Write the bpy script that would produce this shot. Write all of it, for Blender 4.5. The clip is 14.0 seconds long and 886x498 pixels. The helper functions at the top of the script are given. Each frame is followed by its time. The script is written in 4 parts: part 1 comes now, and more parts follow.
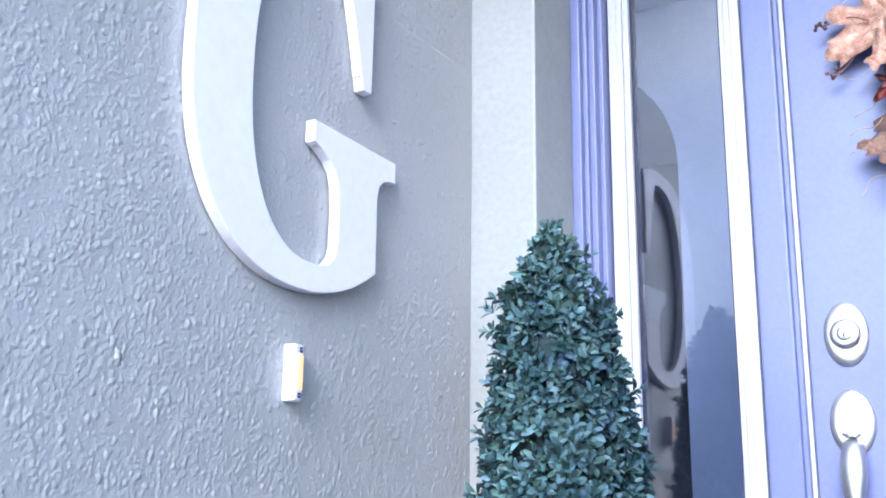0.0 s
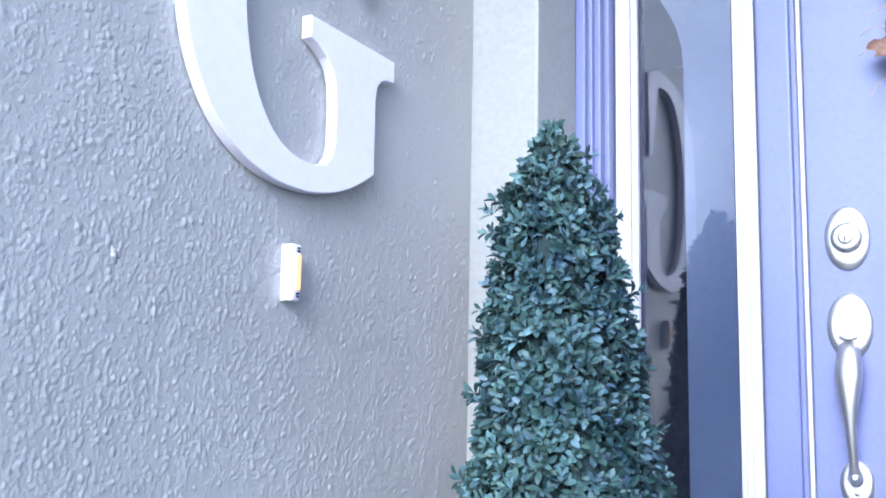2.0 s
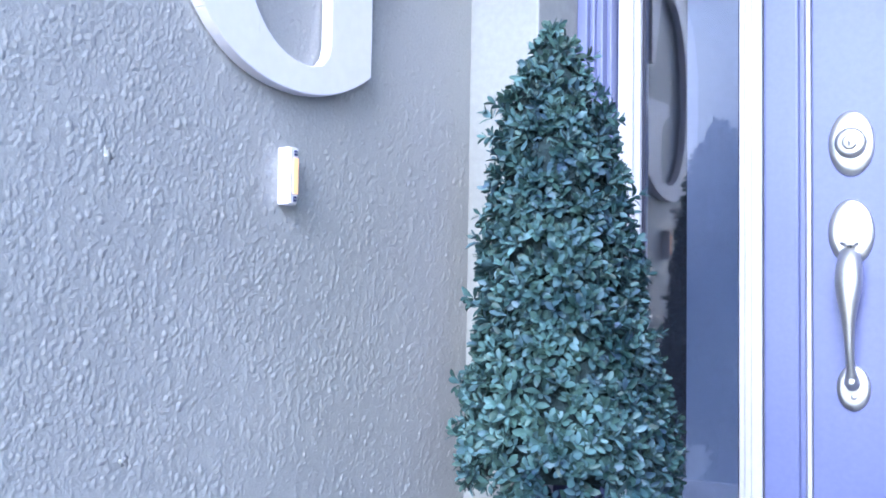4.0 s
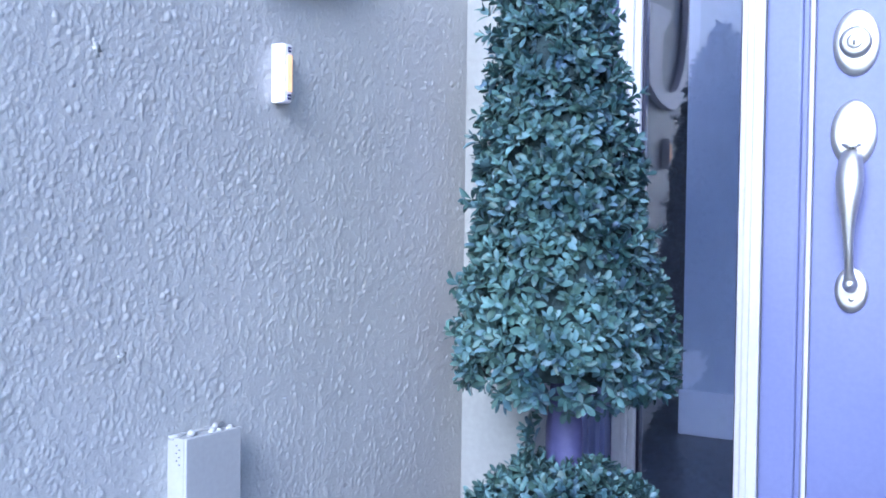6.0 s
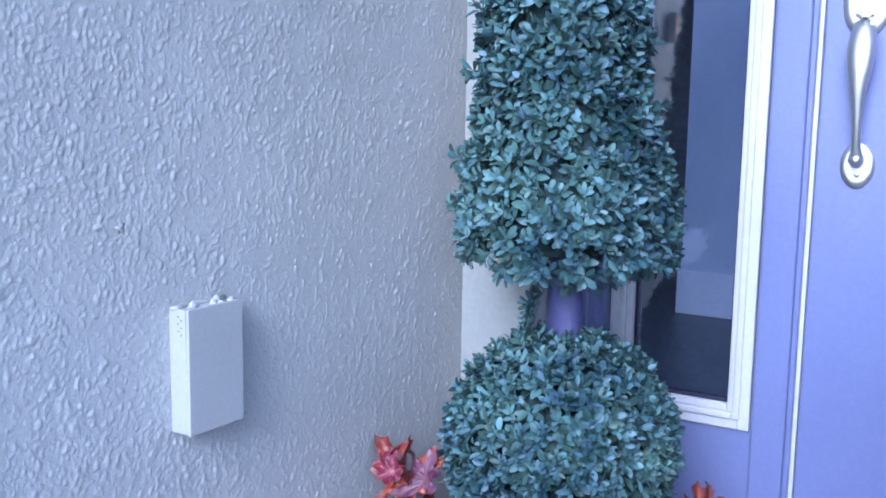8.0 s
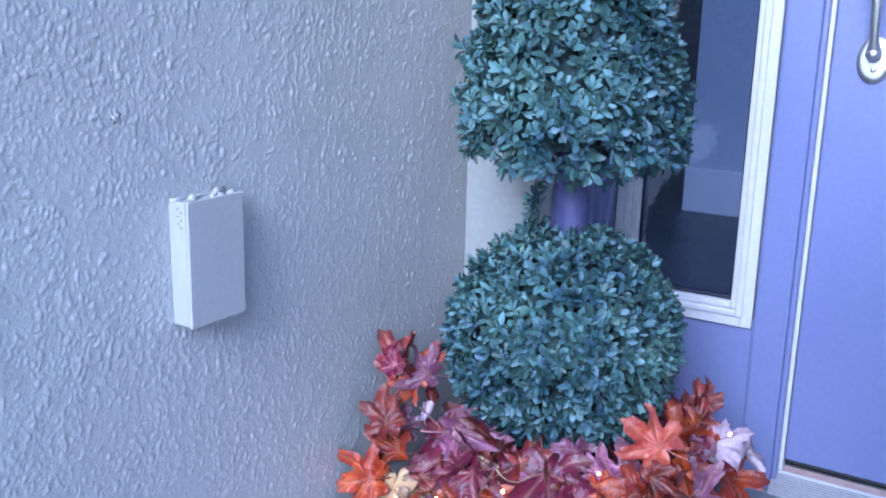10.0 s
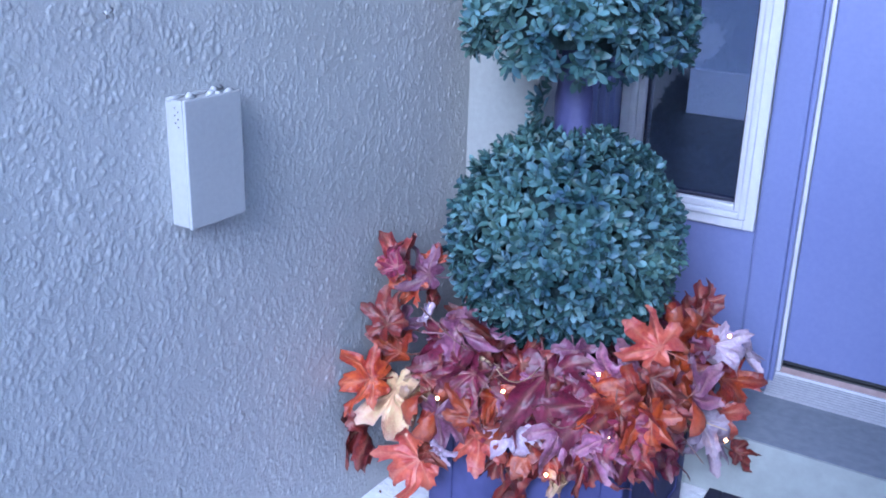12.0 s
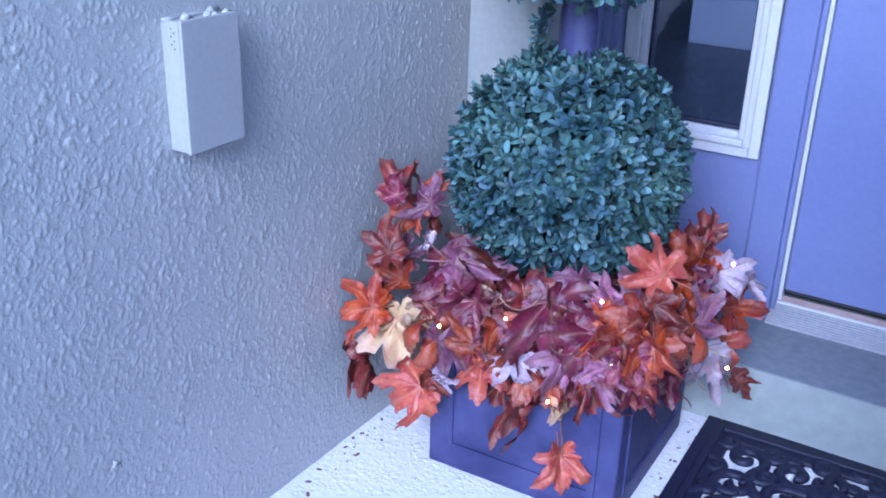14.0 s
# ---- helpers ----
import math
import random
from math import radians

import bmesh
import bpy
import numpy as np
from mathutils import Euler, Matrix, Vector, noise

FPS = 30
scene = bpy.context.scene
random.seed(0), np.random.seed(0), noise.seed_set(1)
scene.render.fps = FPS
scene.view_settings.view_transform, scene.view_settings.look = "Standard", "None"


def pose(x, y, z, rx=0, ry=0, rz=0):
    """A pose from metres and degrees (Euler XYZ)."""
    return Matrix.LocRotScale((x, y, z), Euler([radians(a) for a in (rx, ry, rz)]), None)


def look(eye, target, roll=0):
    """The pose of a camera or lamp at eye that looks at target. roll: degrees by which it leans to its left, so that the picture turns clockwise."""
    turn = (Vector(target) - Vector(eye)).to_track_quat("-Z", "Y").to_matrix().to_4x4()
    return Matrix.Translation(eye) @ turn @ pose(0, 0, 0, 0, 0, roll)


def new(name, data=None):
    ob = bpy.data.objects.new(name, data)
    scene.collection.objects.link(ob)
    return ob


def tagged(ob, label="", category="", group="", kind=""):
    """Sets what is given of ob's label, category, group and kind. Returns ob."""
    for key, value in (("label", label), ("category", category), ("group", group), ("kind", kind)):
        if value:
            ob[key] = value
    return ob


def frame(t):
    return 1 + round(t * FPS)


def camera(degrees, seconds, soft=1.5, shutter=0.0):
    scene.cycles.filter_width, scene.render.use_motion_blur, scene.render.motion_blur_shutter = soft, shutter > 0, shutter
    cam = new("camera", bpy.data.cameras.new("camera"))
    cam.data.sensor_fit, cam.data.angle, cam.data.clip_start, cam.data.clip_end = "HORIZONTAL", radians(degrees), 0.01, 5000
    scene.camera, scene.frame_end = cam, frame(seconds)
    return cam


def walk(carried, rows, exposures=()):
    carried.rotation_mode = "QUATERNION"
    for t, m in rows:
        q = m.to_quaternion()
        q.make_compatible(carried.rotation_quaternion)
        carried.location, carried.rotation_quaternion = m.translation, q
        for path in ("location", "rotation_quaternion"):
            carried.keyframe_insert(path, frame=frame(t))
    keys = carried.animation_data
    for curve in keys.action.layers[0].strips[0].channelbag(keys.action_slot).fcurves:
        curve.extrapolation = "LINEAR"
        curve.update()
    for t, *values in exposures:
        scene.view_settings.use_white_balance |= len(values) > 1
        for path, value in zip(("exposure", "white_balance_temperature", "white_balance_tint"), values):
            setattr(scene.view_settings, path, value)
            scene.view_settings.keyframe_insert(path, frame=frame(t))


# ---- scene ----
cam = camera(48.6, 14.0, soft=1.8)
EXPOSURES = [(0, 2.14, 5300, 12), (5.5, 2.09, 4980, 14), (9, 1.92, 4750, 15), (14, 1.72, 4550, 17)]
PATH = [
    (0, (0.856, -1.447, 0.989), (-0.183, 0.196, 1.461), 0.8),
    (0.5, (0.856, -1.443, 0.988), (-0.192, 0.208, 1.408), 1.0),
    (1, (0.855, -1.439, 0.984), (-0.199, 0.219, 1.357), 1.0),
    (1.5, (0.853, -1.437, 0.986), (-0.205, 0.229, 1.308), 1.1),
    (2, (0.853, -1.434, 0.985), (-0.206, 0.239, 1.268), 1.1),
    (2.5, (0.849, -1.43, 0.98), (-0.205, 0.251, 1.231), 1.1),
    (3, (0.848, -1.426, 0.977), (-0.21, 0.259, 1.178), 1.1),
    (5.5, (0.842, -1.414, 0.949), (-0.221, 0.28, 0.955), 0.8),
    (6, (0.842, -1.41, 0.942), (-0.22, 0.284, 0.896), 0.8),
    (6.5, (0.838, -1.407, 0.939), (-0.22, 0.286, 0.816), 0.9),
    (7, (0.835, -1.404, 0.938), (-0.219, 0.285, 0.75), 1.0),
    (7.5, (0.834, -1.401, 0.934), (-0.218, 0.283, 0.698), 1.0),
    (8, (0.833, -1.399, 0.928), (-0.215, 0.281, 0.645), 0.9),
    (8.5, (0.831, -1.395, 0.927), (-0.213, 0.276, 0.588), 1.0),
    (9, (0.83, -1.392, 0.921), (-0.21, 0.27, 0.528), 1.0),
    (11.5, (0.824, -1.373, 0.928), (-0.19, 0.232, 0.299), 1.7),
    (12, (0.822, -1.375, 0.917), (-0.179, 0.218, 0.239), 1.5),
    (12.5, (0.817, -1.372, 0.911), (-0.17, 0.206, 0.178), 1.5),
    (13, (0.812, -1.371, 0.906), (-0.163, 0.197, 0.139), 1.6),
    (13.5, (0.813, -1.37, 0.905), (-0.16, 0.193, 0.124), 1.6),
    (14, (0.811, -1.37, 0.903), (-0.155, 0.186, 0.101), 1.6),
]
walk(cam, [(t, look(eye, target, roll)) for t, eye, target, roll in PATH], EXPOSURES)

# ---- light ----
world = bpy.data.worlds.new("sky")
scene.world = world
world.use_nodes = True
wn = world.node_tree.nodes
sky = wn.new("ShaderNodeTexSky")
sky.sky_type, sky.sun_disc = "NISHITA", False
sky.sun_elevation, sky.sun_rotation = radians(32), radians(163)
world.node_tree.links.new(sky.outputs[0], wn["Background"].inputs[0])
wn["Background"].inputs[1].default_value = 0.15
sun = new("sun", bpy.data.lights.new("sun", "SUN"))
sun.data.energy, sun.data.angle, sun.data.color = 1.0, radians(26), (1.0, 0.97, 0.93)
sun.matrix_world = look((1.9, -7.0, 5.2), (0.4, 0.0, 1.0))


# ---- materials ----
def material(name, base, second, rough=0.6, metal=0.0, scale=40.0, bump=0.15, distance=0.002, big=4.0, spread=0.5, random_hue=0.0, random_value=0.0, translucent=0.0):
    """A painted or natural surface: two scales of colour change, grain in the relief, and a change from piece to piece."""
    mat = bpy.data.materials.new(name)
    mat.use_nodes = True
    nt = mat.node_tree
    bsdf = nt.nodes["Principled BSDF"]
    co = nt.nodes.new("ShaderNodeTexCoord")
    fine = nt.nodes.new("ShaderNodeTexNoise")
    fine.inputs["Scale"].default_value, fine.inputs["Detail"].default_value = scale, 6
    large = nt.nodes.new("ShaderNodeTexNoise")
    large.inputs["Scale"].default_value, large.inputs["Detail"].default_value = big, 3
    nt.links.new(co.outputs["Object"], fine.inputs["Vector"])
    nt.links.new(co.outputs["Object"], large.inputs["Vector"])
    add = nt.nodes.new("ShaderNodeMath")
    add.operation = "ADD"
    nt.links.new(fine.outputs[0], add.inputs[0])
    nt.links.new(large.outputs[0], add.inputs[1])
    ramp = nt.nodes.new("ShaderNodeMapRange")
    ramp.inputs[1].default_value, ramp.inputs[2].default_value = 1 - spread / 2, 1 + spread / 2
    nt.links.new(add.outputs[0], ramp.inputs[0])
    mix = nt.nodes.new("ShaderNodeMix")
    mix.data_type = "RGBA"
    mix.inputs[6].default_value, mix.inputs[7].default_value = (*base, 1), (*second, 1)
    nt.links.new(ramp.outputs[0], mix.inputs[0])
    colour = mix.outputs[2]
    if random_hue or random_value:
        info = nt.nodes.new("ShaderNodeNewGeometry")
        hsv = nt.nodes.new("ShaderNodeHueSaturation")
        for slot, amount in (("Hue", random_hue), ("Value", random_value)):
            m = nt.nodes.new("ShaderNodeMapRange")
            mid = 0.5 if slot == "Hue" else 1.0
            m.inputs[3].default_value, m.inputs[4].default_value = mid - amount, mid + amount
            nt.links.new(info.outputs["Random Per Island"], m.inputs[0])
            nt.links.new(m.outputs[0], hsv.inputs[slot])
        nt.links.new(colour, hsv.inputs["Color"])
        colour = hsv.outputs[0]
    nt.links.new(colour, bsdf.inputs["Base Color"])
    bsdf.inputs["Roughness"].default_value, bsdf.inputs["Metallic"].default_value = rough, metal
    if bump:
        b = nt.nodes.new("ShaderNodeBump")
        b.inputs["Strength"].default_value, b.inputs["Distance"].default_value = bump, distance
        nt.links.new(fine.outputs[0], b.inputs["Height"])
        nt.links.new(b.outputs[0], bsdf.inputs["Normal"])
    return mat


def stucco(name, base, second, size=150.0, depth=0.0018, strength=0.85, rough=0.32):
    """Painted spray-texture stucco: small raised nodules in patches, runs and bare spots under satin paint."""
    mat = material(name, base, second, rough=rough, scale=90, bump=0, big=2.5)
    nt = mat.node_tree
    bsdf = nt.nodes["Principled BSDF"]
    co = nt.nodes.new("ShaderNodeTexCoord")

    def field(scale, detail, roughness=0.5):
        n = nt.nodes.new("ShaderNodeTexNoise")
        n.inputs["Scale"].default_value, n.inputs["Detail"].default_value, n.inputs["Roughness"].default_value = scale, detail, roughness
        nt.links.new(co.outputs["Object"], n.inputs["Vector"])
        return n.outputs[0]

    def band(value, low, high, to_low=0.0, to_high=1.0, kind="SMOOTHSTEP"):
        m = nt.nodes.new("ShaderNodeMapRange")
        m.interpolation_type = kind
        for k, v in enumerate((low, high, to_low, to_high)):
            m.inputs[k + 1].default_value = v
        nt.links.new(value, m.inputs[0])
        return m.outputs[0]

    def sums(a, b, operation, third=None):
        m = nt.nodes.new("ShaderNodeMath")
        m.operation = operation
        for k, v in enumerate((a, b, third)):
            if v is None:
                continue
            if isinstance(v, float):
                m.inputs[k].default_value = v
            else:
                nt.links.new(v, m.inputs[k])
        return m.outputs[0]

    warp = nt.nodes.new("ShaderNodeTexNoise")
    warp.inputs["Scale"].default_value, warp.inputs["Detail"].default_value = size * 0.5, 1
    nt.links.new(co.outputs["Object"], warp.inputs["Vector"])
    bend = nt.nodes.new("ShaderNodeVectorMath")
    bend.operation = "MULTIPLY_ADD"
    bend.inputs[1].default_value = (1.1 / size,) * 3
    nt.links.new(warp.outputs["Color"], bend.inputs[0])
    nt.links.new(co.outputs["Object"], bend.inputs[2])

    def drops(scale, reach):
        """Rounded drops of many sizes, one to a cell, some cells bare."""
        cell = nt.nodes.new("ShaderNodeTexVoronoi")
        cell.inputs["Scale"].default_value = scale
        nt.links.new(bend.outputs[0], cell.inputs["Vector"])
        split = nt.nodes.new("ShaderNodeSeparateColor")
        nt.links.new(cell.outputs["Color"], split.inputs[0])
        return sums(band(cell.outputs["Distance"], reach, 0.0), band(split.outputs[0], 0.0, 0.85, 0.1, 1.0), "MULTIPLY")

    nodules = drops(size, 0.78)
    patches = band(field(size * 0.16, 2), 0.38, 0.60, 0.3, 1.0)
    lumps = drops(size * 0.5, 0.70)
    grit = field(size * 3.2, 3)
    height = sums(nodules, patches, "MULTIPLY")
    height = sums(lumps, 1.1, "MULTIPLY_ADD", height)
    height = sums(grit, 0.035, "MULTIPLY_ADD", height)
    b = nt.nodes.new("ShaderNodeBump")
    b.inputs["Strength"].default_value, b.inputs["Distance"].default_value = strength, depth
    nt.links.new(height, b.inputs["Height"])
    nt.links.new(b.outputs[0], bsdf.inputs["Normal"])
    return mat


STUCCO = stucco("greige_stucco", (0.36, 0.36, 0.35), (0.42, 0.42, 0.41), rough=0.6)
COAT = material("greige_stucco_coat", (0.36, 0.36, 0.35), (0.42, 0.42, 0.41), rough=0.40, scale=330, bump=0.8, distance=0.0009, big=2.5)
COAT.node_tree.nodes["Principled BSDF"].inputs["Specular IOR Level"].default_value = 0.4
SMOOTH_STUCCO = stucco("pale_trowelled_stucco", (0.27, 0.275, 0.262), (0.315, 0.32, 0.305), size=60, depth=0.0012, strength=0.5, rough=0.5)
BOX_PAINT = material("greige_paint", (0.335, 0.335, 0.33), (0.375, 0.375, 0.37), rough=0.5, scale=160, bump=0.12)
LILAC = material("blue_grey_door_paint", (0.150, 0.166, 0.32), (0.170, 0.186, 0.345), rough=0.32, scale=120, bump=0.05)
WHITE = material("white_gloss_paint", (0.46, 0.46, 0.50), (0.52, 0.52, 0.55), rough=0.4, scale=70, bump=0.05)
LETTER = material("white_brushed_wood_paint", (0.78, 0.75, 0.80), (0.83, 0.80, 0.84), rough=0.5, scale=60, bump=0.1)
FLOOR = stucco("white_painted_concrete", (0.74, 0.73, 0.77), (0.82, 0.81, 0.84), size=170, depth=0.0018, strength=0.7, rough=0.6)
STEP = material("sage_grey_painted_concrete", (0.25, 0.27, 0.26), (0.31, 0.33, 0.32), rough=0.6, scale=50, bump=0.2)
TREAD = material("worn_grey_concrete", (0.14, 0.155, 0.18), (0.2, 0.215, 0.24), rough=0.6, scale=60, bump=0.25)
LEAD = material("dark_lead_look_fibreclay", (0.020, 0.022, 0.085), (0.052, 0.054, 0.155), rough=0.55, scale=24, bump=0.25, big=9, spread=0.35)
RUBBER = material("black_rubber", (0.0045, 0.0045, 0.020), (0.009, 0.009, 0.034), rough=0.6, scale=90, bump=0.2)
NICKEL = material("satin_nickel", (0.66, 0.65, 0.63), (0.72, 0.71, 0.69), rough=0.42, metal=1.0, scale=200, bump=0.02)
BRONZE = material("worn_bronze_vinyl", (0.20, 0.13, 0.12), (0.30, 0.21, 0.20), rough=0.5, scale=60, bump=0.2)
DARK = material("dark_keyway", (0.02, 0.02, 0.025), (0.03, 0.03, 0.03), rough=0.4)
ALU = material("mill_aluminium", (0.36, 0.36, 0.39), (0.45, 0.45, 0.47), rough=0.5, metal=0.5, scale=120, bump=0.05)
BARK = material("painted_trunk", (0.04, 0.04, 0.12), (0.08, 0.078, 0.19), rough=0.6, scale=50, bump=0.5, distance=0.004)
BOXWOOD = material("faux_boxwood_leaf", (0.025, 0.061, 0.078), (0.092, 0.172, 0.155), rough=0.5, scale=26, bump=0.05, random_hue=0.055, random_value=0.6)
BOXWOOD.node_tree.nodes["Principled BSDF"].inputs["Specular IOR Level"].default_value = 0.35
EARTH = material("dry_moss_fill", (0.05, 0.04, 0.03), (0.10, 0.08, 0.05), rough=0.9, scale=90, bump=0.6)
HALL_DARK = material("dark_floor_and_hall_dimness", (0.05, 0.05, 0.06), (0.08, 0.08, 0.09), rough=0.35, scale=20)
HALL = material("pale_hall_paint", (0.52, 0.54, 0.63), (0.58, 0.60, 0.69), rough=0.6)
GROUND = material("unseen_dark_ground", (0.13, 0.13, 0.13), (0.19, 0.19, 0.18), rough=0.8, scale=8, big=0.5)
def leaf_paint(*args, vein=(0.5, 0.3, 0.2), rim=(0.10, 0.02, 0.03), **keys):
    """Fabric leaf: mottled colour, paler veins and a darker worn rim carried by the mesh."""
    mat = material(*args, **keys)
    nt = mat.node_tree
    bsdf = nt.nodes["Principled BSDF"]
    source = bsdf.inputs["Base Color"].links[0].from_socket
    for name, tint, amount in (("rim", rim, 0.35), ("vein", vein, 0.36)):
        at = nt.nodes.new("ShaderNodeAttribute")
        at.attribute_name = name
        scale = nt.nodes.new("ShaderNodeMath")
        scale.operation = "MULTIPLY"
        scale.inputs[1].default_value = amount
        nt.links.new(at.outputs["Fac"], scale.inputs[0])
        mix = nt.nodes.new("ShaderNodeMix")
        mix.data_type = "RGBA"
        mix.inputs[7].default_value = (*tint, 1)
        nt.links.new(scale.outputs[0], mix.inputs[0])
        nt.links.new(source, mix.inputs[6])
        source = mix.outputs[2]
    info = nt.nodes.new("ShaderNodeObjectInfo")
    vary = nt.nodes.new("ShaderNodeMapRange")
    vary.inputs[3].default_value, vary.inputs[4].default_value = 0.50, 1.12
    nt.links.new(info.outputs["Random"], vary.inputs[0])
    hsv = nt.nodes.new("ShaderNodeHueSaturation")
    nt.links.new(vary.outputs[0], hsv.inputs["Value"])
    nt.links.new(source, hsv.inputs["Color"])
    nt.links.new(hsv.outputs[0], bsdf.inputs["Base Color"])
    return mat


AUTUMN = [leaf_paint(n + "_leaf", a, b, rough=0.40, scale=14, bump=0.5, distance=0.004, big=2.6, spread=0.36, rim=(0.44, 0.28, 0.35) if n in ("plum", "mauve", "cream") else (0.10, 0.02, 0.03)) for n, a, b in (
    ("orange", (0.48, 0.080, 0.012), (0.26, 0.018, 0.012)), ("rust", (0.23, 0.028, 0.018), (0.085, 0.011, 0.014)),
    ("burgundy", (0.10, 0.010, 0.03), (0.23, 0.022, 0.06)), ("coral", (0.46, 0.105, 0.055), (0.32, 0.040, 0.032)),
    ("mauve", (0.46, 0.34, 0.46), (0.62, 0.52, 0.62)), ("cream", (0.60, 0.43, 0.21), (0.56, 0.31, 0.16)), ("plum", (0.15, 0.04, 0.09), (0.30, 0.10, 0.18)))]
COPPER_LEAF = leaf_paint("copper_glitter_leaf", (0.42, 0.20, 0.12), (0.66, 0.45, 0.35), rough=0.3, metal=0.3, scale=60, bump=0.8, distance=0.003, big=12, spread=0.35)
TWIG = material("dry_twig", (0.12, 0.06, 0.05), (0.2, 0.1, 0.08), rough=0.7, scale=80)
VINE = material("tan_vine", (0.35, 0.24, 0.14), (0.45, 0.33, 0.2), rough=0.7, scale=80)


def glow(name, colour, strength, base=1.0):
    mat = bpy.data.materials.new(name)
    mat.use_nodes = True
    b = mat.node_tree.nodes["Principled BSDF"]
    b.inputs["Base Color"].default_value = (colour[0] * base, colour[1] * base, colour[2] * base, 1)
    b.inputs["Emission Color"].default_value, b.inputs["Emission Strength"].default_value = (*colour, 1), strength
    return mat


BELL_GLOW = glow("lit_amber_button", (1.0, 0.52, 0.24), 0.30, 0.45)
BULB = glow("warm_fairy_bulb", (1.0, 0.40, 0.08), 14.0)
GLASS = bpy.data.materials.new("window_glass")
GLASS.use_nodes = True
g = GLASS.node_tree.nodes["Principled BSDF"]
g.inputs["Base Color"].default_value = (0.78, 0.84, 1.0, 1)
g.inputs["Transmission Weight"].default_value, g.inputs["Roughness"].default_value, g.inputs["IOR"].default_value = 1.0, 0.0, 2.0


# ---- building blocks ----
def mesh_of(name, bm, mat, smooth=False):
    me = bpy.data.meshes.new(name)
    bmesh.ops.recalc_face_normals(bm, faces=bm.faces)
    bm.to_mesh(me)
    bm.free()
    me.materials.append(mat)
    if smooth:
        me.shade_smooth()
    return me


def part(name, bm, mat, parent=None, label="", smooth=False):
    ob = new(name, mesh_of(name, bm, mat, smooth))
    if parent is not None:
        ob.parent = parent
    return tagged(ob, label)


def thing(name, label, category, at=(0, 0, 0), turn=0.0, group="", kind=""):
    ob = new(name)
    ob.matrix_world = pose(*at, 0, 0, turn)
    return tagged(ob, label, category, group, kind)


def box(x0, x1, y0, y1, z0, z1, bevel=0.0, bm=None, segments=2):
    out = bm or bmesh.new()
    vs = bmesh.ops.create_cube(out, size=1.0, matrix=Matrix.Translation(((x0 + x1) / 2, (y0 + y1) / 2, (z0 + z1) / 2)) @ Matrix.Diagonal((abs(x1 - x0), abs(y1 - y0), abs(z1 - z0), 1)))["verts"]
    if bevel:
        es = list({e for v in vs for e in v.link_edges})
        bmesh.ops.bevel(out, geom=es, offset=bevel, segments=segments, affect="EDGES", profile=0.5)
    return out


def tube(points, radii, sides=8, bm=None, flat=1.0, up=(0, 0, 1)):
    """A swept round or flattened bar along points."""
    out = bm or bmesh.new()
    pts = [Vector(p) for p in points]
    if not hasattr(radii, "__len__"):
        radii = [radii] * len(pts)
    rings = []
    for i, p in enumerate(pts):
        d = (pts[min(i + 1, len(pts) - 1)] - pts[max(i - 1, 0)]).normalized()
        side = d.cross(Vector(up))
        if side.length < 0.05:
            side = d.cross(Vector((0, 1, 0)))
        side.normalize()
        top = side.cross(d)
        rings.append([out.verts.new(p + radii[i] * (math.cos(a) * side + flat * math.sin(a) * top)) for a in (2 * math.pi * k / sides for k in range(sides))])
    for a, b in zip(rings, rings[1:]):
        for k in range(sides):
            out.faces.new((a[k], a[(k + 1) % sides], b[(k + 1) % sides], b[k]))
    out.faces.new(rings[0][::-1])
    out.faces.new(rings[-1])
    return out


def slab_of(outline, thickness, axis_map, bevel=0.0):
    """A plate cut to an outline of (u, v) points, from w = 0 to w = thickness; axis_map turns (u, v, w) into a place."""
    bm = bmesh.new()
    low = [bm.verts.new(axis_map(u, v, 0)) for u, v in outline]
    f = bm.faces.new(low)
    top = bmesh.ops.extrude_face_region(bm, geom=[f])
    moved = [v for v in top["geom"] if isinstance(v, bmesh.types.BMVert)]
    shift = Vector(axis_map(0, 0, thickness)) - Vector(axis_map(0, 0, 0))
    bmesh.ops.translate(bm, verts=moved, vec=shift)
    if bevel:
        face = [q for q in top["geom"] if isinstance(q, bmesh.types.BMFace)][0]
        bmesh.ops.bevel(bm, geom=list(face.edges), offset=bevel, segments=2, affect="EDGES", profile=0.5)
    return bm


def setting(name, bm, mat, label, category):
    return tagged(part(name, bm, mat), label, category, kind="structure")


# ---- large structure ----
STEP_Z, STEP_Y = 0.117, 0.048
setting("floor", box(-0.02, 2.3, -0.78, STEP_Y + 0.01, -0.12, 0.0, 0.006), FLOOR, "white painted concrete porch floor with a rough worn surface", "floor")
# Unseen wall, added to block low light from the lower porch.
setting("garden_wall", box(-2.5, 4.5, -2.75, -2.55, -0.12, 0.80, 0.01), SMOOTH_STUCCO, "unseen low stucco wall added out front to block low light", "wall")
# Unseen ground; kept dark, with the floor cut short, to lessen bounce light.
setting("ground", box(-300, 300, -400, 300, -0.32, -0.12), GROUND, "unseen grey ground in front of the porch, kept dark to cut bounce light", "ground")
setting("wall_left", box(-0.25, -0.0012, -1.55, 0.0, -0.10, 2.75), STUCCO, "greige painted stucco side wall with a coarse sprayed texture", "wall")
setting("wall_front", box(-0.25, 0.128, 0.0, 0.156, -0.10, 2.75, 0.004), SMOOTH_STUCCO, "narrow pale trowelled stucco return beside the entry", "wall")
# Out of view; built up to 3.7 m to stop sun reaching the hall.
setting("wall_above_door", box(0.128, 3.2, 0.0, 0.156, 2.30, 3.70), SMOOTH_STUCCO, "unseen stucco wall above the entry opening, raised to block sun", "wall")
setting("wall_right", box(1.60, 2.5, 0.0, 0.30, -0.10, 2.75), STUCCO, "stucco wall past the entry", "wall")
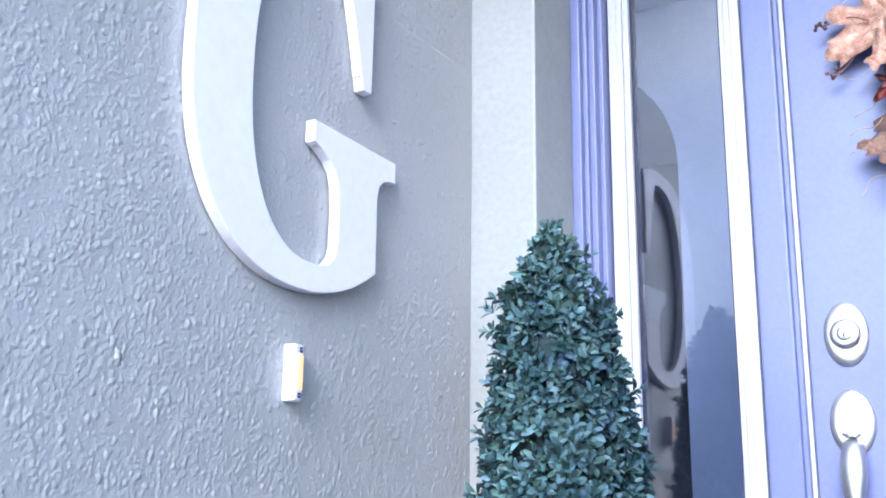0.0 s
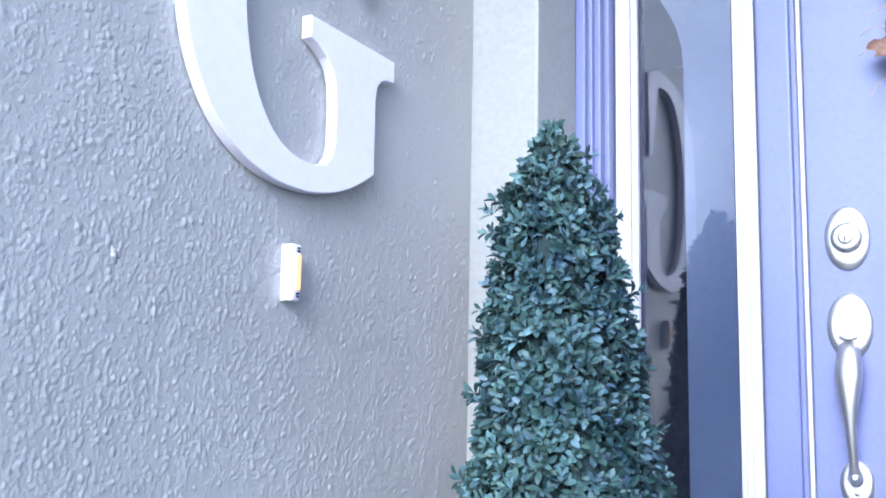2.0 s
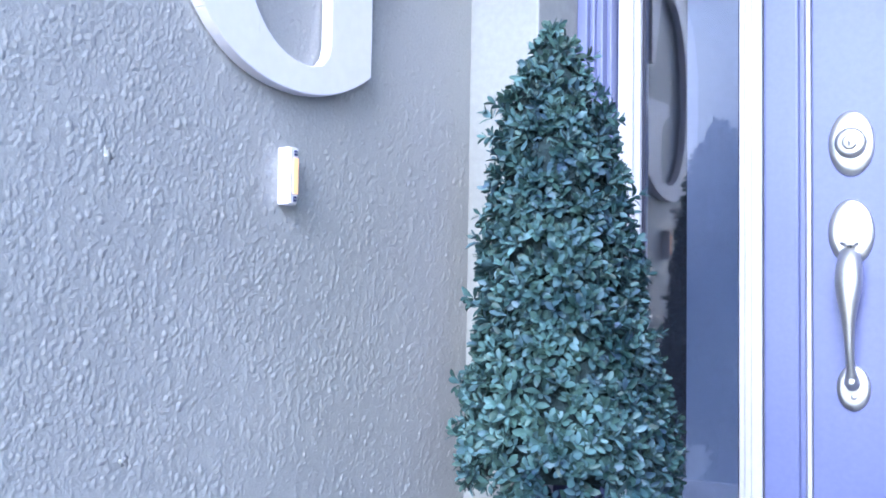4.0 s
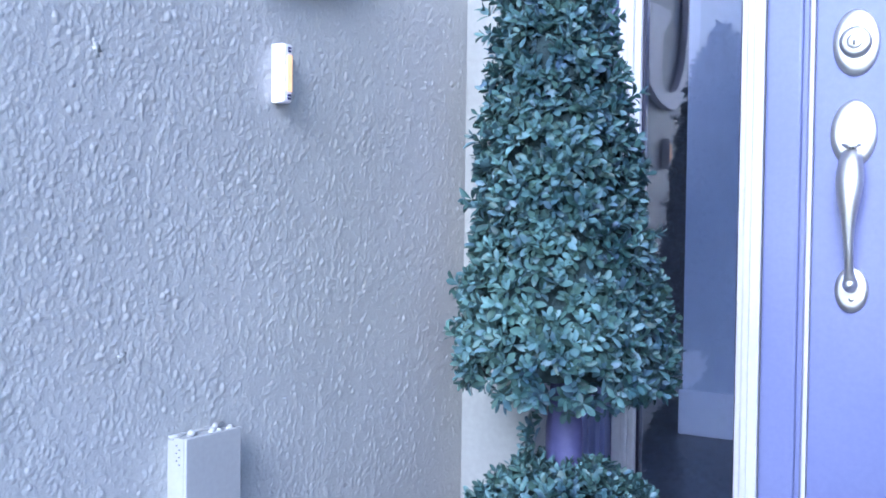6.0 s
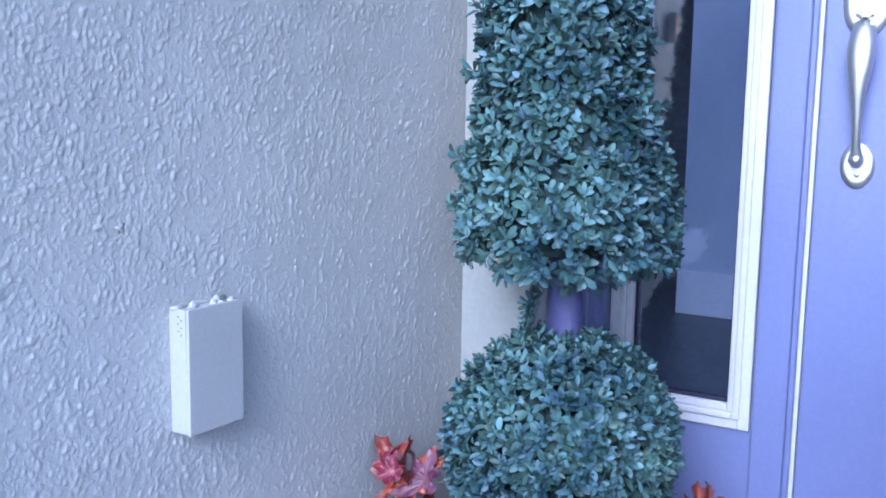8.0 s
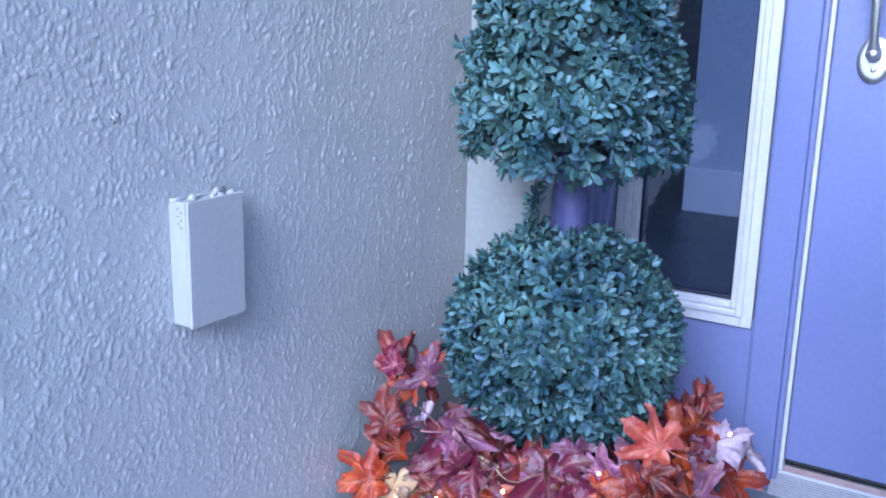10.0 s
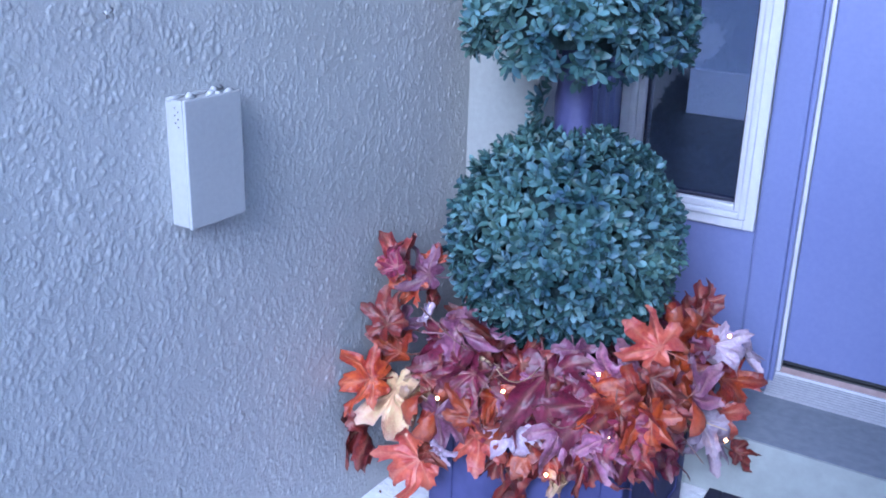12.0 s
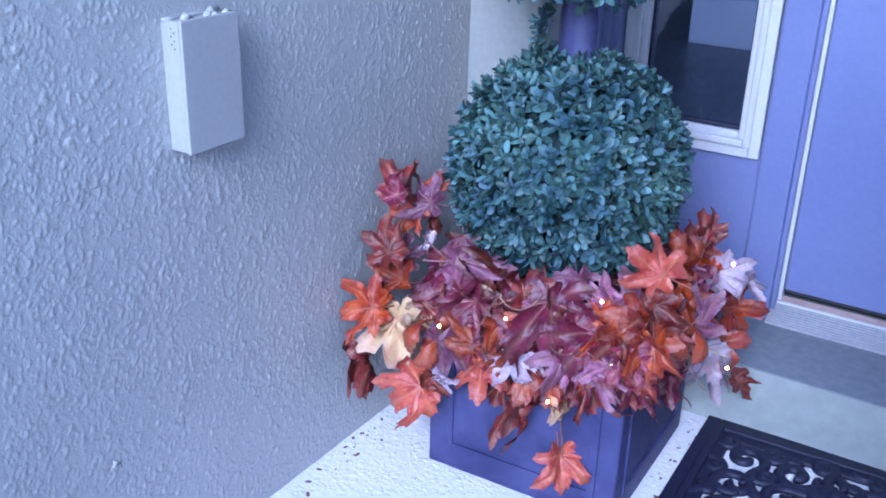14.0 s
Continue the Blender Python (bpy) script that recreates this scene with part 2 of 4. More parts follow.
# Added outside the view to cut sky light coming from +x.
setting("wall_opposite", box(2.3, 2.5, -1.55, 0.0, -0.10, 2.75), STUCCO, "unseen greige stucco wall added to cut light from the right", "wall")
# Out of view; added to keep light off the lower part of the door.
setting("porch_half_wall", box(1.0, 2.3, -0.95, -0.80, -0.12, 1.25, 0.01), SMOOTH_STUCCO, "unseen half-height stucco wall added to shade the lower door", "wall")
# Unseen ceiling; front edge set back to let more light onto the upper walls.
setting("ceiling", box(-0.25, 2.5, -1.25, 0.5, 2.75, 2.85), WHITE, "unseen white painted porch ceiling, cut short in front to let light in", "ceiling")
setting("step", box(0.1285, 1.60, STEP_Y, 0.60, -0.10, STEP_Z - 0.003), STEP, "sage grey painted concrete entry step", "step")
setting("step_tread", box(0.1285, 1.60, STEP_Y - 0.001, 0.60, STEP_Z - 0.003, STEP_Z), TREAD, "worn darker grey tread of the entry step", "step")


def stucco_coat(parent, y0, y1, z0, z1, step=0.0015):
    """The sprayed coat as real relief: round beads of many sizes, flat splashes, a few runs and bare spots."""
    ny, nz = int((y1 - y0) / step) + 1, int((z1 - z0) / step) + 1
    rng = np.random.default_rng(12)
    fy, fz = np.meshgrid(np.fft.fftfreq(ny, step), np.fft.rfftfreq(nz, step), indexing="ij")

    def field(sy, sz):
        spectrum = np.fft.rfft2(rng.standard_normal((ny, nz)))
        out = np.fft.irfft2(spectrum * np.exp(-2 * np.pi ** 2 * ((sy * fy) ** 2 + (sz * fz) ** 2)), s=(ny, nz))
        return (out - out.mean()) / out.std()

    def rise(value, low, high):
        f = np.clip((value - low) / (high - low), 0, 1)
        return f * f * (3 - 2 * f)

    patch = rise(field(0.015, 0.019), -1.3, 0.5)
    beads = np.zeros((ny, nz))
    reach = 5
    for ci, cj, r, stretch, tall in zip(rng.uniform(reach, ny - reach - 1, 92000), rng.uniform(reach, nz - reach - 1, 92000), 0.0011 + rng.gamma(2.0, 0.00044, 92000), rng.uniform(0.9, 1.5, 92000), rng.uniform(0.16, 0.34, 92000)):
        i0, j0 = int(ci) - reach, int(cj) - reach
        if rng.random() > 0.42 + 0.58 * patch[i0 + reach, j0 + reach]:
            continue
        r = min(r, 0.0045)
        d = ((np.arange(i0, i0 + 2 * reach + 1) - ci) ** 2)[:, None] + ((np.arange(j0, j0 + 2 * reach + 1) - cj) / stretch) ** 2
        top = r * tall * np.clip(1.25 - 1.25 * d * (step / r) ** 2, 0, 1)
        block = beads[i0:i0 + 2 * reach + 1, j0:j0 + 2 * reach + 1]
        np.maximum(block, top, out=block)
    splash = rise(field(0.0032, 0.0042), 0.2, 0.9)
    runs = rise(field(0.0014, 0.0070), 1.9, 2.5)
    height = 1.08 * beads + 0.00035 * splash * patch + 0.0005 * runs + 0.00012 * field(0.009, 0.010)
    height = np.maximum(height, -0.0009)
    yy, zz = np.meshgrid(np.linspace(y0, y1, ny), np.linspace(z0, z1, nz), indexing="ij")
    edge = np.minimum(np.minimum(yy - y0, z1 - zz), 0.004) / 0.004
    points = np.stack((height * edge - 0.0012 * (1 - edge), yy, zz), axis=-1).reshape(-1, 3)
    i = np.arange(ny * nz).reshape(ny, nz)
    quads = np.stack((i[:-1, :-1], i[1:, :-1], i[1:, 1:], i[:-1, 1:]), axis=-1).reshape(-1)
    me = bpy.data.meshes.new("stucco_coat")
    me.vertices.add(ny * nz)
    me.vertices.foreach_set("co", points.reshape(-1))
    me.loops.add(len(quads))
    me.loops.foreach_set("vertex_index", quads)
    me.polygons.add(len(quads) // 4)
    me.polygons.foreach_set("loop_start", np.arange(0, len(quads), 4))
    me.polygons.foreach_set("loop_total", np.full(len(quads) // 4, 4))
    me.update(calc_edges=True)
    me.materials.append(COAT)
    me.shade_smooth()
    ob = new("stucco_coat", me)
    ob.parent = parent
    return tagged(ob, "sprayed stucco relief under satin greige paint")


stucco_coat(bpy.data.objects["wall_left"], -0.97, -0.0005, -0.004, 1.73)

# ---- entry frame, sidelight and door ----
FRAME_Y, DOOR_Y, TOP = 0.226, 0.253, 2.30
jamb = thing("door_frame", "blue-grey painted timber entry frame with stepped moulding", "door frame", kind="structure")
for x1, y0, y1 in ((0.1445, 0.156, 0.172), (0.152, 0.172, 0.184), (0.163, 0.184, 0.204), (0.1715, 0.204, 0.29)):
    part("moulding", box(0.06, x1, y0, y1, STEP_Z, TOP, 0.0022, segments=3), LILAC, jamb)
part("mullion", box(0.432, 0.4885, FRAME_Y, 0.32, STEP_Z, TOP, 0.005), LILAC, jamb)
part("rabbet", box(0.4885, 0.4955, FRAME_Y + 0.010, 0.32, STEP_Z, TOP, 0.001), LILAC, jamb)
part("head", box(0.06, 1.6, 0.165, 0.32, TOP, TOP + 0.08, 0.003), LILAC, jamb)
part("hinge_jamb", box(1.42, 1.6, FRAME_Y, 0.32, STEP_Z, TOP, 0.003), LILAC, jamb)
part("weather_strip", box(0.4955, 0.5025, DOOR_Y - 0.004, DOOR_Y + 0.02, STEP_Z + 0.032, TOP, 0.0015), WHITE, jamb, "white vinyl weather strip")

side = thing("sidelight", "blue-grey sidelight with a white framed glass pane", "window", kind="structure")
GX0, GX1, GZ0, GZ1 = 0.2185, 0.3905, 0.441, 2.16
PX0, PX1 = 0.172, 0.4315
part("bottom_panel", box(PX0, PX1, 0.236, 0.276, STEP_Z, GZ0 - 0.03, 0.002), LILAC, side)
part("top_panel", box(PX0, PX1, 0.236, 0.276, GZ1 + 0.03, TOP, 0.002), LILAC, side)


def ring_frame(x0, x1, z0, z1, w, y0, y1, bevel):
    bm = bmesh.new()
    box(x0, x0 + w, y0, y1, z0, z1, bevel, bm)
    box(x1 - w, x1, y0, y1, z0, z1, bevel, bm)
    box(x0 + w, x1 - w, y0, y1, z0, z0 + w, bevel, bm)
    box(x0 + w, x1 - w, y0, y1, z1 - w, z1, bevel, bm)
    return bm


for label, grow, w, y0 in (("outer_bead", 0.045, 0.019, 0.228), ("middle_bead", 0.0265, 0.012, 0.2225), ("inner_bead", 0.0150, 0.0125, 0.229)):
    part(label, ring_frame(GX0 - grow, GX1 + grow * 0.86, GZ0 - grow, GZ1 + grow, w, y0, 0.262, 0.003), WHITE, side, "white moulded bead")
part("gasket", ring_frame(GX0 - 0.0028, GX1 + 0.0015, GZ0 - 0.0028, GZ1 + 0.002, 0.005, 0.240, 0.262, 0.001), RUBBER, side, "dark glazing gasket")
pane = part("pane", box(GX0 + 0.001, GX1 - 0.002, 0.244, 0.248, GZ0 + 0.001, GZ1 - 0.002), GLASS, side, "clear reflecting glass")
pane.visible_shadow = False

door = thing("front_door", "smooth blue-grey painted front door, shut", "door", kind="structure")
part("leaf_panel", box(0.5035, 1.418, DOOR_Y, DOOR_Y + 0.045, STEP_Z + 0.052, TOP - 0.003, 0.003), LILAC, door)
part("sweep", box(0.5035, 1.418, DOOR_Y + 0.004, DOOR_Y + 0.04, STEP_Z + 0.046, STEP_Z + 0.052), DARK, door, "dark worn bottom sweep")
sill = thing("threshold", "ribbed aluminium door threshold with a bronze saddle", "threshold", kind="structure")


def ramp(x0, x1, y0, z0, y1, z1, foot):
    """A bar whose top slopes from (y0, z0) to (y1, z1) and whose foot is level."""
    bm = bmesh.new()
    rows = [[bm.verts.new((x, y, z)) for y, z in ((y0, foot), (y0, z0), (y1, z1), (y1, foot))] for x in (x0, x1)]
    for k in range(4):
        bm.faces.new((rows[0][k], rows[0][(k + 1) % 4], rows[1][(k + 1) % 4], rows[1][k]))
    bm.faces.new(rows[0][::-1])
    bm.faces.new(rows[1])
    return bm


SILL0, SILL1, RISE = 0.213, 0.2500, 0.027
part("base", ramp(0.4885, 1.42, SILL0, STEP_Z + 0.002, SILL1, STEP_Z + RISE - 0.0015, STEP_Z), ALU, sill)
for k in range(9):
    f0, f1 = (k + 0.18) / 9, (k + 0.68) / 9
    ya, yb = SILL0 + (SILL1 - SILL0) * f0, SILL0 + (SILL1 - SILL0) * f1
    za, zb = STEP_Z + 0.0035 + (RISE - 0.0035) * f0, STEP_Z + 0.0035 + (RISE - 0.0035) * f1
    part("rib", ramp(0.489, 1.4195, ya, za, yb, zb, STEP_Z + 0.001), ALU, sill)
part("lip", box(0.489, 1.4195, SILL1 + 0.0003, SILL1 + 0.004, STEP_Z, STEP_Z + RISE + 0.003, 0.0008), WHITE, sill, "white vinyl edge strip")
part("saddle", ramp(0.489, 1.4195, SILL1 + 0.0042, STEP_Z + RISE, 0.262, STEP_Z + RISE + 0.010, STEP_Z), BRONZE, sill, "worn bronze saddle strip")
part("saddle_back", box(0.489, 1.4195, 0.2622, 0.32, STEP_Z, STEP_Z + 0.040, 0.001), DARK, sill)

# the hall behind the glass
setting("hall_floor", box(-2.5, 3.0, 0.60, 5.0, 0.02, STEP_Z), HALL_DARK, "dark hall floor behind the glass", "floor")
arch = [(-0.92 + 0.485 * math.cos(radians(k * 9)), 2.35 + 0.52 * math.sin(radians(k * 9))) for k in range(21)]
outline = [(1.3, STEP_Z), (1.3, 3.1), (-2.5, 3.1), (-2.5, STEP_Z), (-1.405, STEP_Z)] + arch[::-1] + [(-0.435, STEP_Z)]
setting("hall_partition", slab_of(outline, 0.13, lambda u, v, w: (u, 2.47 + w, v)), HALL, "pale painted partition wall in the hall with an arched opening", "wall")
setting("hall_baseboard", box(-0.445, 1.3, 2.452, 2.469, STEP_Z, 0.296, 0.004), LETTER, "tall white painted baseboard in the hall", "baseboard")
# Dark colour here stands in for the unlit depth of the hall.
setting("hall_back_wall", box(-2.5, 3.0, 4.6, 4.7, STEP_Z, 3.1), HALL_DARK, "far wall of the hall, its dimness put into a dark colour", "wall")
setting("hall_side_wall", box(-2.6, -2.5, 0.3, 4.7, STEP_Z, 3.1), HALL, "hall side wall", "wall")
# Ceiling stops short; the hidden slot lets sky light brighten the partition.
setting("hall_ceiling", box(-2.6, 3.0, 0.62, 5.0, 3.1, 3.2), HALL, "white hall ceiling", "ceiling")
setting("wall_back", box(-2.5, 0.06, 0.16, 0.30, -0.1, 2.75), HALL, "inner face of the house wall", "wall")


# ---- the letter on the side wall ----
def ellipse(cy, cz, a, b, start, end, n, power=2.0):
    out = []
    for k in range(n + 1):
        t = radians(start + (end - start) * k / n)
        c, s = math.cos(t), math.sin(t)
        out.append((cy + a * math.copysign(abs(c) ** (2 / power), c), cz + b * math.copysign(abs(s) ** (2 / power), s)))
    return out


def letter_outline():
    """A roman capital: outer bowl, beak above, stem with a serif, inner bowl. u runs along the wall, v up."""
    cz = 1.52
    outer = ellipse(-0.455, cz, 0.236, 0.280, 60, 270, 48, 2.45)
    foot = [(-0.455 + 0.146 * k / 8, 1.241 + 0.050 * (k / 8) ** 2.0) for k in range(1, 9)]
    ear = [(-0.310, 1.405), (-0.306, 1.424), (-0.296, 1.435), (-0.283, 1.440), (-0.265, 1.441), (-0.265, 1.474)]
    serif = [(-0.460, 1.483), (-0.460, 1.452), (-0.444, 1.446), (-0.424, 1.434), (-0.411, 1.420), (-0.404, 1.402)]
    stem = [(-0.401, 1.370), (-0.401, 1.315), (-0.406, 1.298), (-0.418, 1.285)]
    inner = ellipse(-0.444, cz, 0.142, 0.241, 270, 78, 44, 2.4)
    beak = [(-0.392, 1.715), (-0.372, 1.640), (-0.354, 1.565), (-0.333, 1.565), (-0.331, 1.745)]
    return outer + foot + ear + serif + stem + inner + beak


def islands(bm):
    """Splits a mesh into one mesh for each connected piece."""
    left, out = set(bm.verts), []
    while left:
        stack, piece = [left.pop()], set()
        while stack:
            v = stack.pop()
            piece.add(v)
            for e in v.link_edges:
                w = e.other_vert(v)
                if w in left:
                    left.discard(w)
                    stack.append(w)
        made = bmesh.new()
        twin = {v: made.verts.new(v.co) for v in piece}
        for f in {f for v in piece for f in v.link_faces}:
            made.faces.new([twin[v] for v in f.verts])
        out.append(made)
    bm.free()
    return out


letter = thing("wall_letter", "large white painted wooden serif capital letter G mounted on the stucco", "letter")
seams = (-1.0, -0.632, -0.541, -0.450, -0.359, 0.0)
for low, high in zip(seams, seams[1:]):
    bm = slab_of(letter_outline(), 0.017, lambda u, v, w: (0.003 + w, u, v), 0.0015)
    bmesh.ops.triangulate(bm, faces=bm.faces)
    for at, way in ((low + 0.00018, -1), (high - 0.00018, 1)):
        bmesh.ops.bisect_plane(bm, geom=bm.verts[:] + bm.edges[:] + bm.faces[:], plane_co=(0, at, 0), plane_no=(0, way, 0), clear_outer=True)
    for piece in islands(bm):
        part("board", piece, LETTER, letter)

# ---- doorbell ----
bell = thing("doorbell", "slim white doorbell with a lit amber button on the stucco", "doorbell", (0, -0.4705, 1.131))
part("housing", box(0.0, 0.019, -0.0085, 0.0085, -0.037, 0.037, 0.002), LETTER, bell)
part("cover", box(0.019, 0.0205, -0.0065, 0.0070, -0.0355, 0.0355, 0.0006), LETTER, bell, "raised white cover strip")
part("button", box(0.0205, 0.0222, -0.0020, 0.0068, -0.023, 0.023, 0.0007), BELL_GLOW, bell, "glowing amber push button")
for z in (-0.0295, 0.0295):
    screw = part("screw", box(0.0205, 0.0215, -0.001, 0.0052, z - 0.0035, z + 0.0035, 0.0006), LEAD, bell, "small blue-black screw")
    part("slot", box(0.0215, 0.0218, -0.0002, 0.0044, z - 0.0006, z + 0.0006), NICKEL, screw)

# ---- utility box ----
util = thing("utility_box", "greige painted metal utility box fixed to the stucco", "utility box", (0, -0.6030, 0.6295))
BH = 0.0735
part("body", box(0.0, 0.0270, -0.0415, 0.0440, -BH + 0.001, BH - 0.003, 0.002), BOX_PAINT, util)
part("cover", box(0.0268, 0.0312, -0.0419, 0.0450, -BH, BH, 0.0016), BOX_PAINT, util)
part("cover_flange", box(0.012, 0.0270, -0.0421, -0.0413, BH - 0.034, BH - 0.001, 0.0004), BOX_PAINT, util, "folded flange with small holes")
part("foot_tab", box(0.0, 0.010, -0.004, 0.014, -BH - 0.008, -BH + 0.004, 0.002), BOX_PAINT, util, "short lug under the box")
# Near-black block; the shade of a gap put into its colour.
part("foot_tab", box(0.0, 0.020, -0.036, -0.020, -BH - 0.001, -BH + 0.004, 0.002), DARK, util, "near-black block at the foot, standing in for a gap's shade")
for k in range(6):
    part("vent_hole", box(0.0150 + 0.0045 * (k % 2), 0.0168 + 0.0045 * (k % 2), -0.0424, -0.0418, BH - 0.010 - 0.0042 * k, BH - 0.0085 - 0.0042 * k), DARK, util)
rnd = random.Random(5)
caulk = tube([(0.004 + 0.002 * math.sin(2.1 * k), -0.042 + 0.0105 * k, BH - 0.002 + 0.0012 * math.sin(3.3 * k)) for k in range(9)], [0.0026 + 0.001 * math.sin(1.7 * k) for k in range(9)], 7)
for x, y, h in ((0.012, -0.016, 0.007), (0.018, 0.010, 0.006), (0.022, 0.016, 0.004), (0.008, 0.024, 0.007), (0.02, 0.036, 0.005)):
    m = Matrix.Translation((x, y, BH - 0.003 + h * 0.5)) @ Matrix.Rotation(rnd.uniform(-0.5, 0.5), 4, "X") @ Matrix.Diagonal((0.7, 1.0, 1.0, 1))
    bmesh.ops.create_cone(caulk, cap_ends=True, segments=9, radius1=0.0085, radius2=0.0028, depth=h * 0.9, matrix=m)
part("caulk", caulk, BOX_PAINT, util, "ragged bead of painted caulk", smooth=True)

# ---- door furniture ----
HX = 0.564


def oval(a, b, depth, dome, y, x, z, steps=40):
    """An oval rose, slightly domed, standing on the door."""
    bm = bmesh.new()
    rings = []
    for f, d in ((1.0, 0.0), (1.0, depth * 0.5), (0.96, depth), (0.7, depth + dome * 0.6), (0.35, depth + dome)):
        rings.append([bm.verts.new((x + a * f * math.cos(2 * math.pi * k / steps), y - d, z + b * f * math.sin(2 * math.pi * k / steps))) for k in range(steps)])
    for p, q in zip(rings, rings[1:]):
        for k in range(steps):
            bm.faces.new((p[k], p[(k + 1) % steps], q[(k + 1) % steps], q[k]))
    bm.faces.new(rings[-1])
    bm.faces.new(rings[0][::-1])
    return bm


bolt = thing("deadbolt", "oval satin nickel deadbolt on the door", "lock")
part("rose", oval(0.0350, 0.0530, 0.006, 0.0008, DOOR_Y, HX + 0.001, 1.241), NICKEL, bolt, smooth=True)
cyl = part("cylinder", oval(0.0245, 0.0245, 0.010, 0.002, DOOR_Y - 0.006, HX + 0.001, 1.241), NICKEL, bolt, smooth=True)
part("key_plug", oval(0.012, 0.012, 0.002, 0.001, DOOR_Y - 0.0175, HX + 0.001, 1.241), NICKEL, cyl, smooth=True)
part("keyway", box(HX - 0.001, HX + 0.002, DOOR_Y - 0.0218, DOOR_Y - 0.0185, 1.2345, 1.2425), DARK, cyl)
pull = thing("grip_handleset", "satin nickel grip handle with oval plates and a thumb latch", "door handle")
part("upper_plate", oval(0.0350, 0.0530, 0.006, 0.0008, DOOR_Y, HX, 1.098), NICKEL, pull, smooth=True)
part("lower_plate", oval(0.0255, 0.036, 0.006, 0.0008, DOOR_Y, HX + 0.002, 0.850), NICKEL, pull, smooth=True)
grip_pts, grip_r = [], []
for k in range(25):
    t = k / 24
    z = 1.066 - 0.212 * t
    out = 0.014 + 0.024 * math.sin(math.pi * min(1, t * 1.02)) ** 0.7
    grip_pts.append((HX + 0.002 * t, DOOR_Y - out, z))
    grip_r.append(0.0070 + 0.0140 * math.exp(-((t - 0.20) / 0.27) ** 2) + 0.0045 * math.exp(-((t - 0.97) / 0.05) ** 2))
part("grip", tube(grip_pts, grip_r, 16, flat=0.75, up=(0, 1, 0)), NICKEL, pull, smooth=True)
part("thumb_latch", tube([(HX - 0.014, DOOR_Y - 0.018, 1.080), (HX - 0.004, DOOR_Y - 0.02, 1.076), (HX + 0.006, DOOR_Y - 0.02, 1.078), (HX + 0.013, DOOR_Y - 0.018, 1.079)], [0.002, 0.004, 0.004, 0.002], 8), NICKEL, pull, smooth=True)
part("latch_post", box(HX - 0.003, HX + 0.004, DOOR_Y - 0.024, DOOR_Y - 0.006, 1.066, 1.076, 0.001), DARK, pull)
part("clasp", tube([(HX + 0.002, DOOR_Y - 0.012, 0.866), (HX + 0.002, DOOR_Y - 0.020, 0.858), (HX + 0.002, DOOR_Y - 0.017, 0.849)], [0.0095, 0.0120, 0.0060], 14, up=(0, 1, 0)), NICKEL, pull, "rounded foot of the grip", smooth=True)
part("foot_screw", oval(0.004, 0.004, 0.003, 0.001, DOOR_Y - 0.008, HX + 0.003, 0.836, 16), NICKEL, pull, smooth=True)

# ---- planter ----
PC, PTURN, PS, PH = (0.283, -0.157), 1.8, 0.150, 0.258
planter = thing("square_planter", "square dark lead-coloured planter with raised panel mouldings", "planter", (*PC, 0), PTURN)
pb = box(-PS, PS, -PS, PS, 0.0, PH, 0.004)
part("body", pb, LEAD, planter)
part("rim", ring_frame(-PS - 0.006, PS + 0.006, -PS - 0.006, PS + 0.006, 0.028, 0, 0.02, 0.003), LEAD, planter)
planter.children[-1].matrix_local = Matrix.Translation((0, 0, PH + 0.016)) @ Matrix.Rotation(radians(90), 4, "X")
for k in range(4):
    face = Matrix.Rotation(radians(90 * k), 4, "Z")
    bm = ring_frame(-PS + 0.03, PS - 0.03, 0.035, PH - 0.03, 0.012, -PS - 0.0028, -PS + 0.002, 0.0006)
    bmesh.ops.transform(bm, matrix=face, verts=bm.verts)
    part("panel_moulding", bm, LEAD, planter)
fill = bmesh.new()
bmesh.ops.create_grid(fill, x_segments=14, y_segments=14, size=PS - 0.002)
for v in fill.verts:
    v.co.z = PH + 0.004 + 0.008 * noise.noise(v.co * 30)
part("moss_fill", fill, EARTH, planter, smooth=True)

# ---- topiary ----
AX, AY = 0.254, -0.140
TIP = (0.226, -0.152)


def boxwood_leaf(length, width, fold, droop):
    """One oval leaf along +x with a short stalk, folded on its midrib and drooping to a rounded tip: points and faces."""
    pts = [(0, 0, 0)]
    for u, w in ((0.22, 0.20), (0.45, 0.46), (0.70, 0.50), (0.90, 0.30)):
        z = -droop * u * u * length
        pts += [(u * length, w * width, z + fold * w * width), (u * length, 0, z), (u * length, -w * width, z + fold * w * width)]
    pts.append((length, 0, -droop * length))
    faces = [(0, 2, 1), (0, 3, 2)]
    for k in (1, 4, 7):
        faces += [(k, k + 1, k + 4, k + 3), (k + 1, k + 2, k + 5, k + 4)]
    return pts, faces + [(10, 11, 13), (11, 12, 13)]


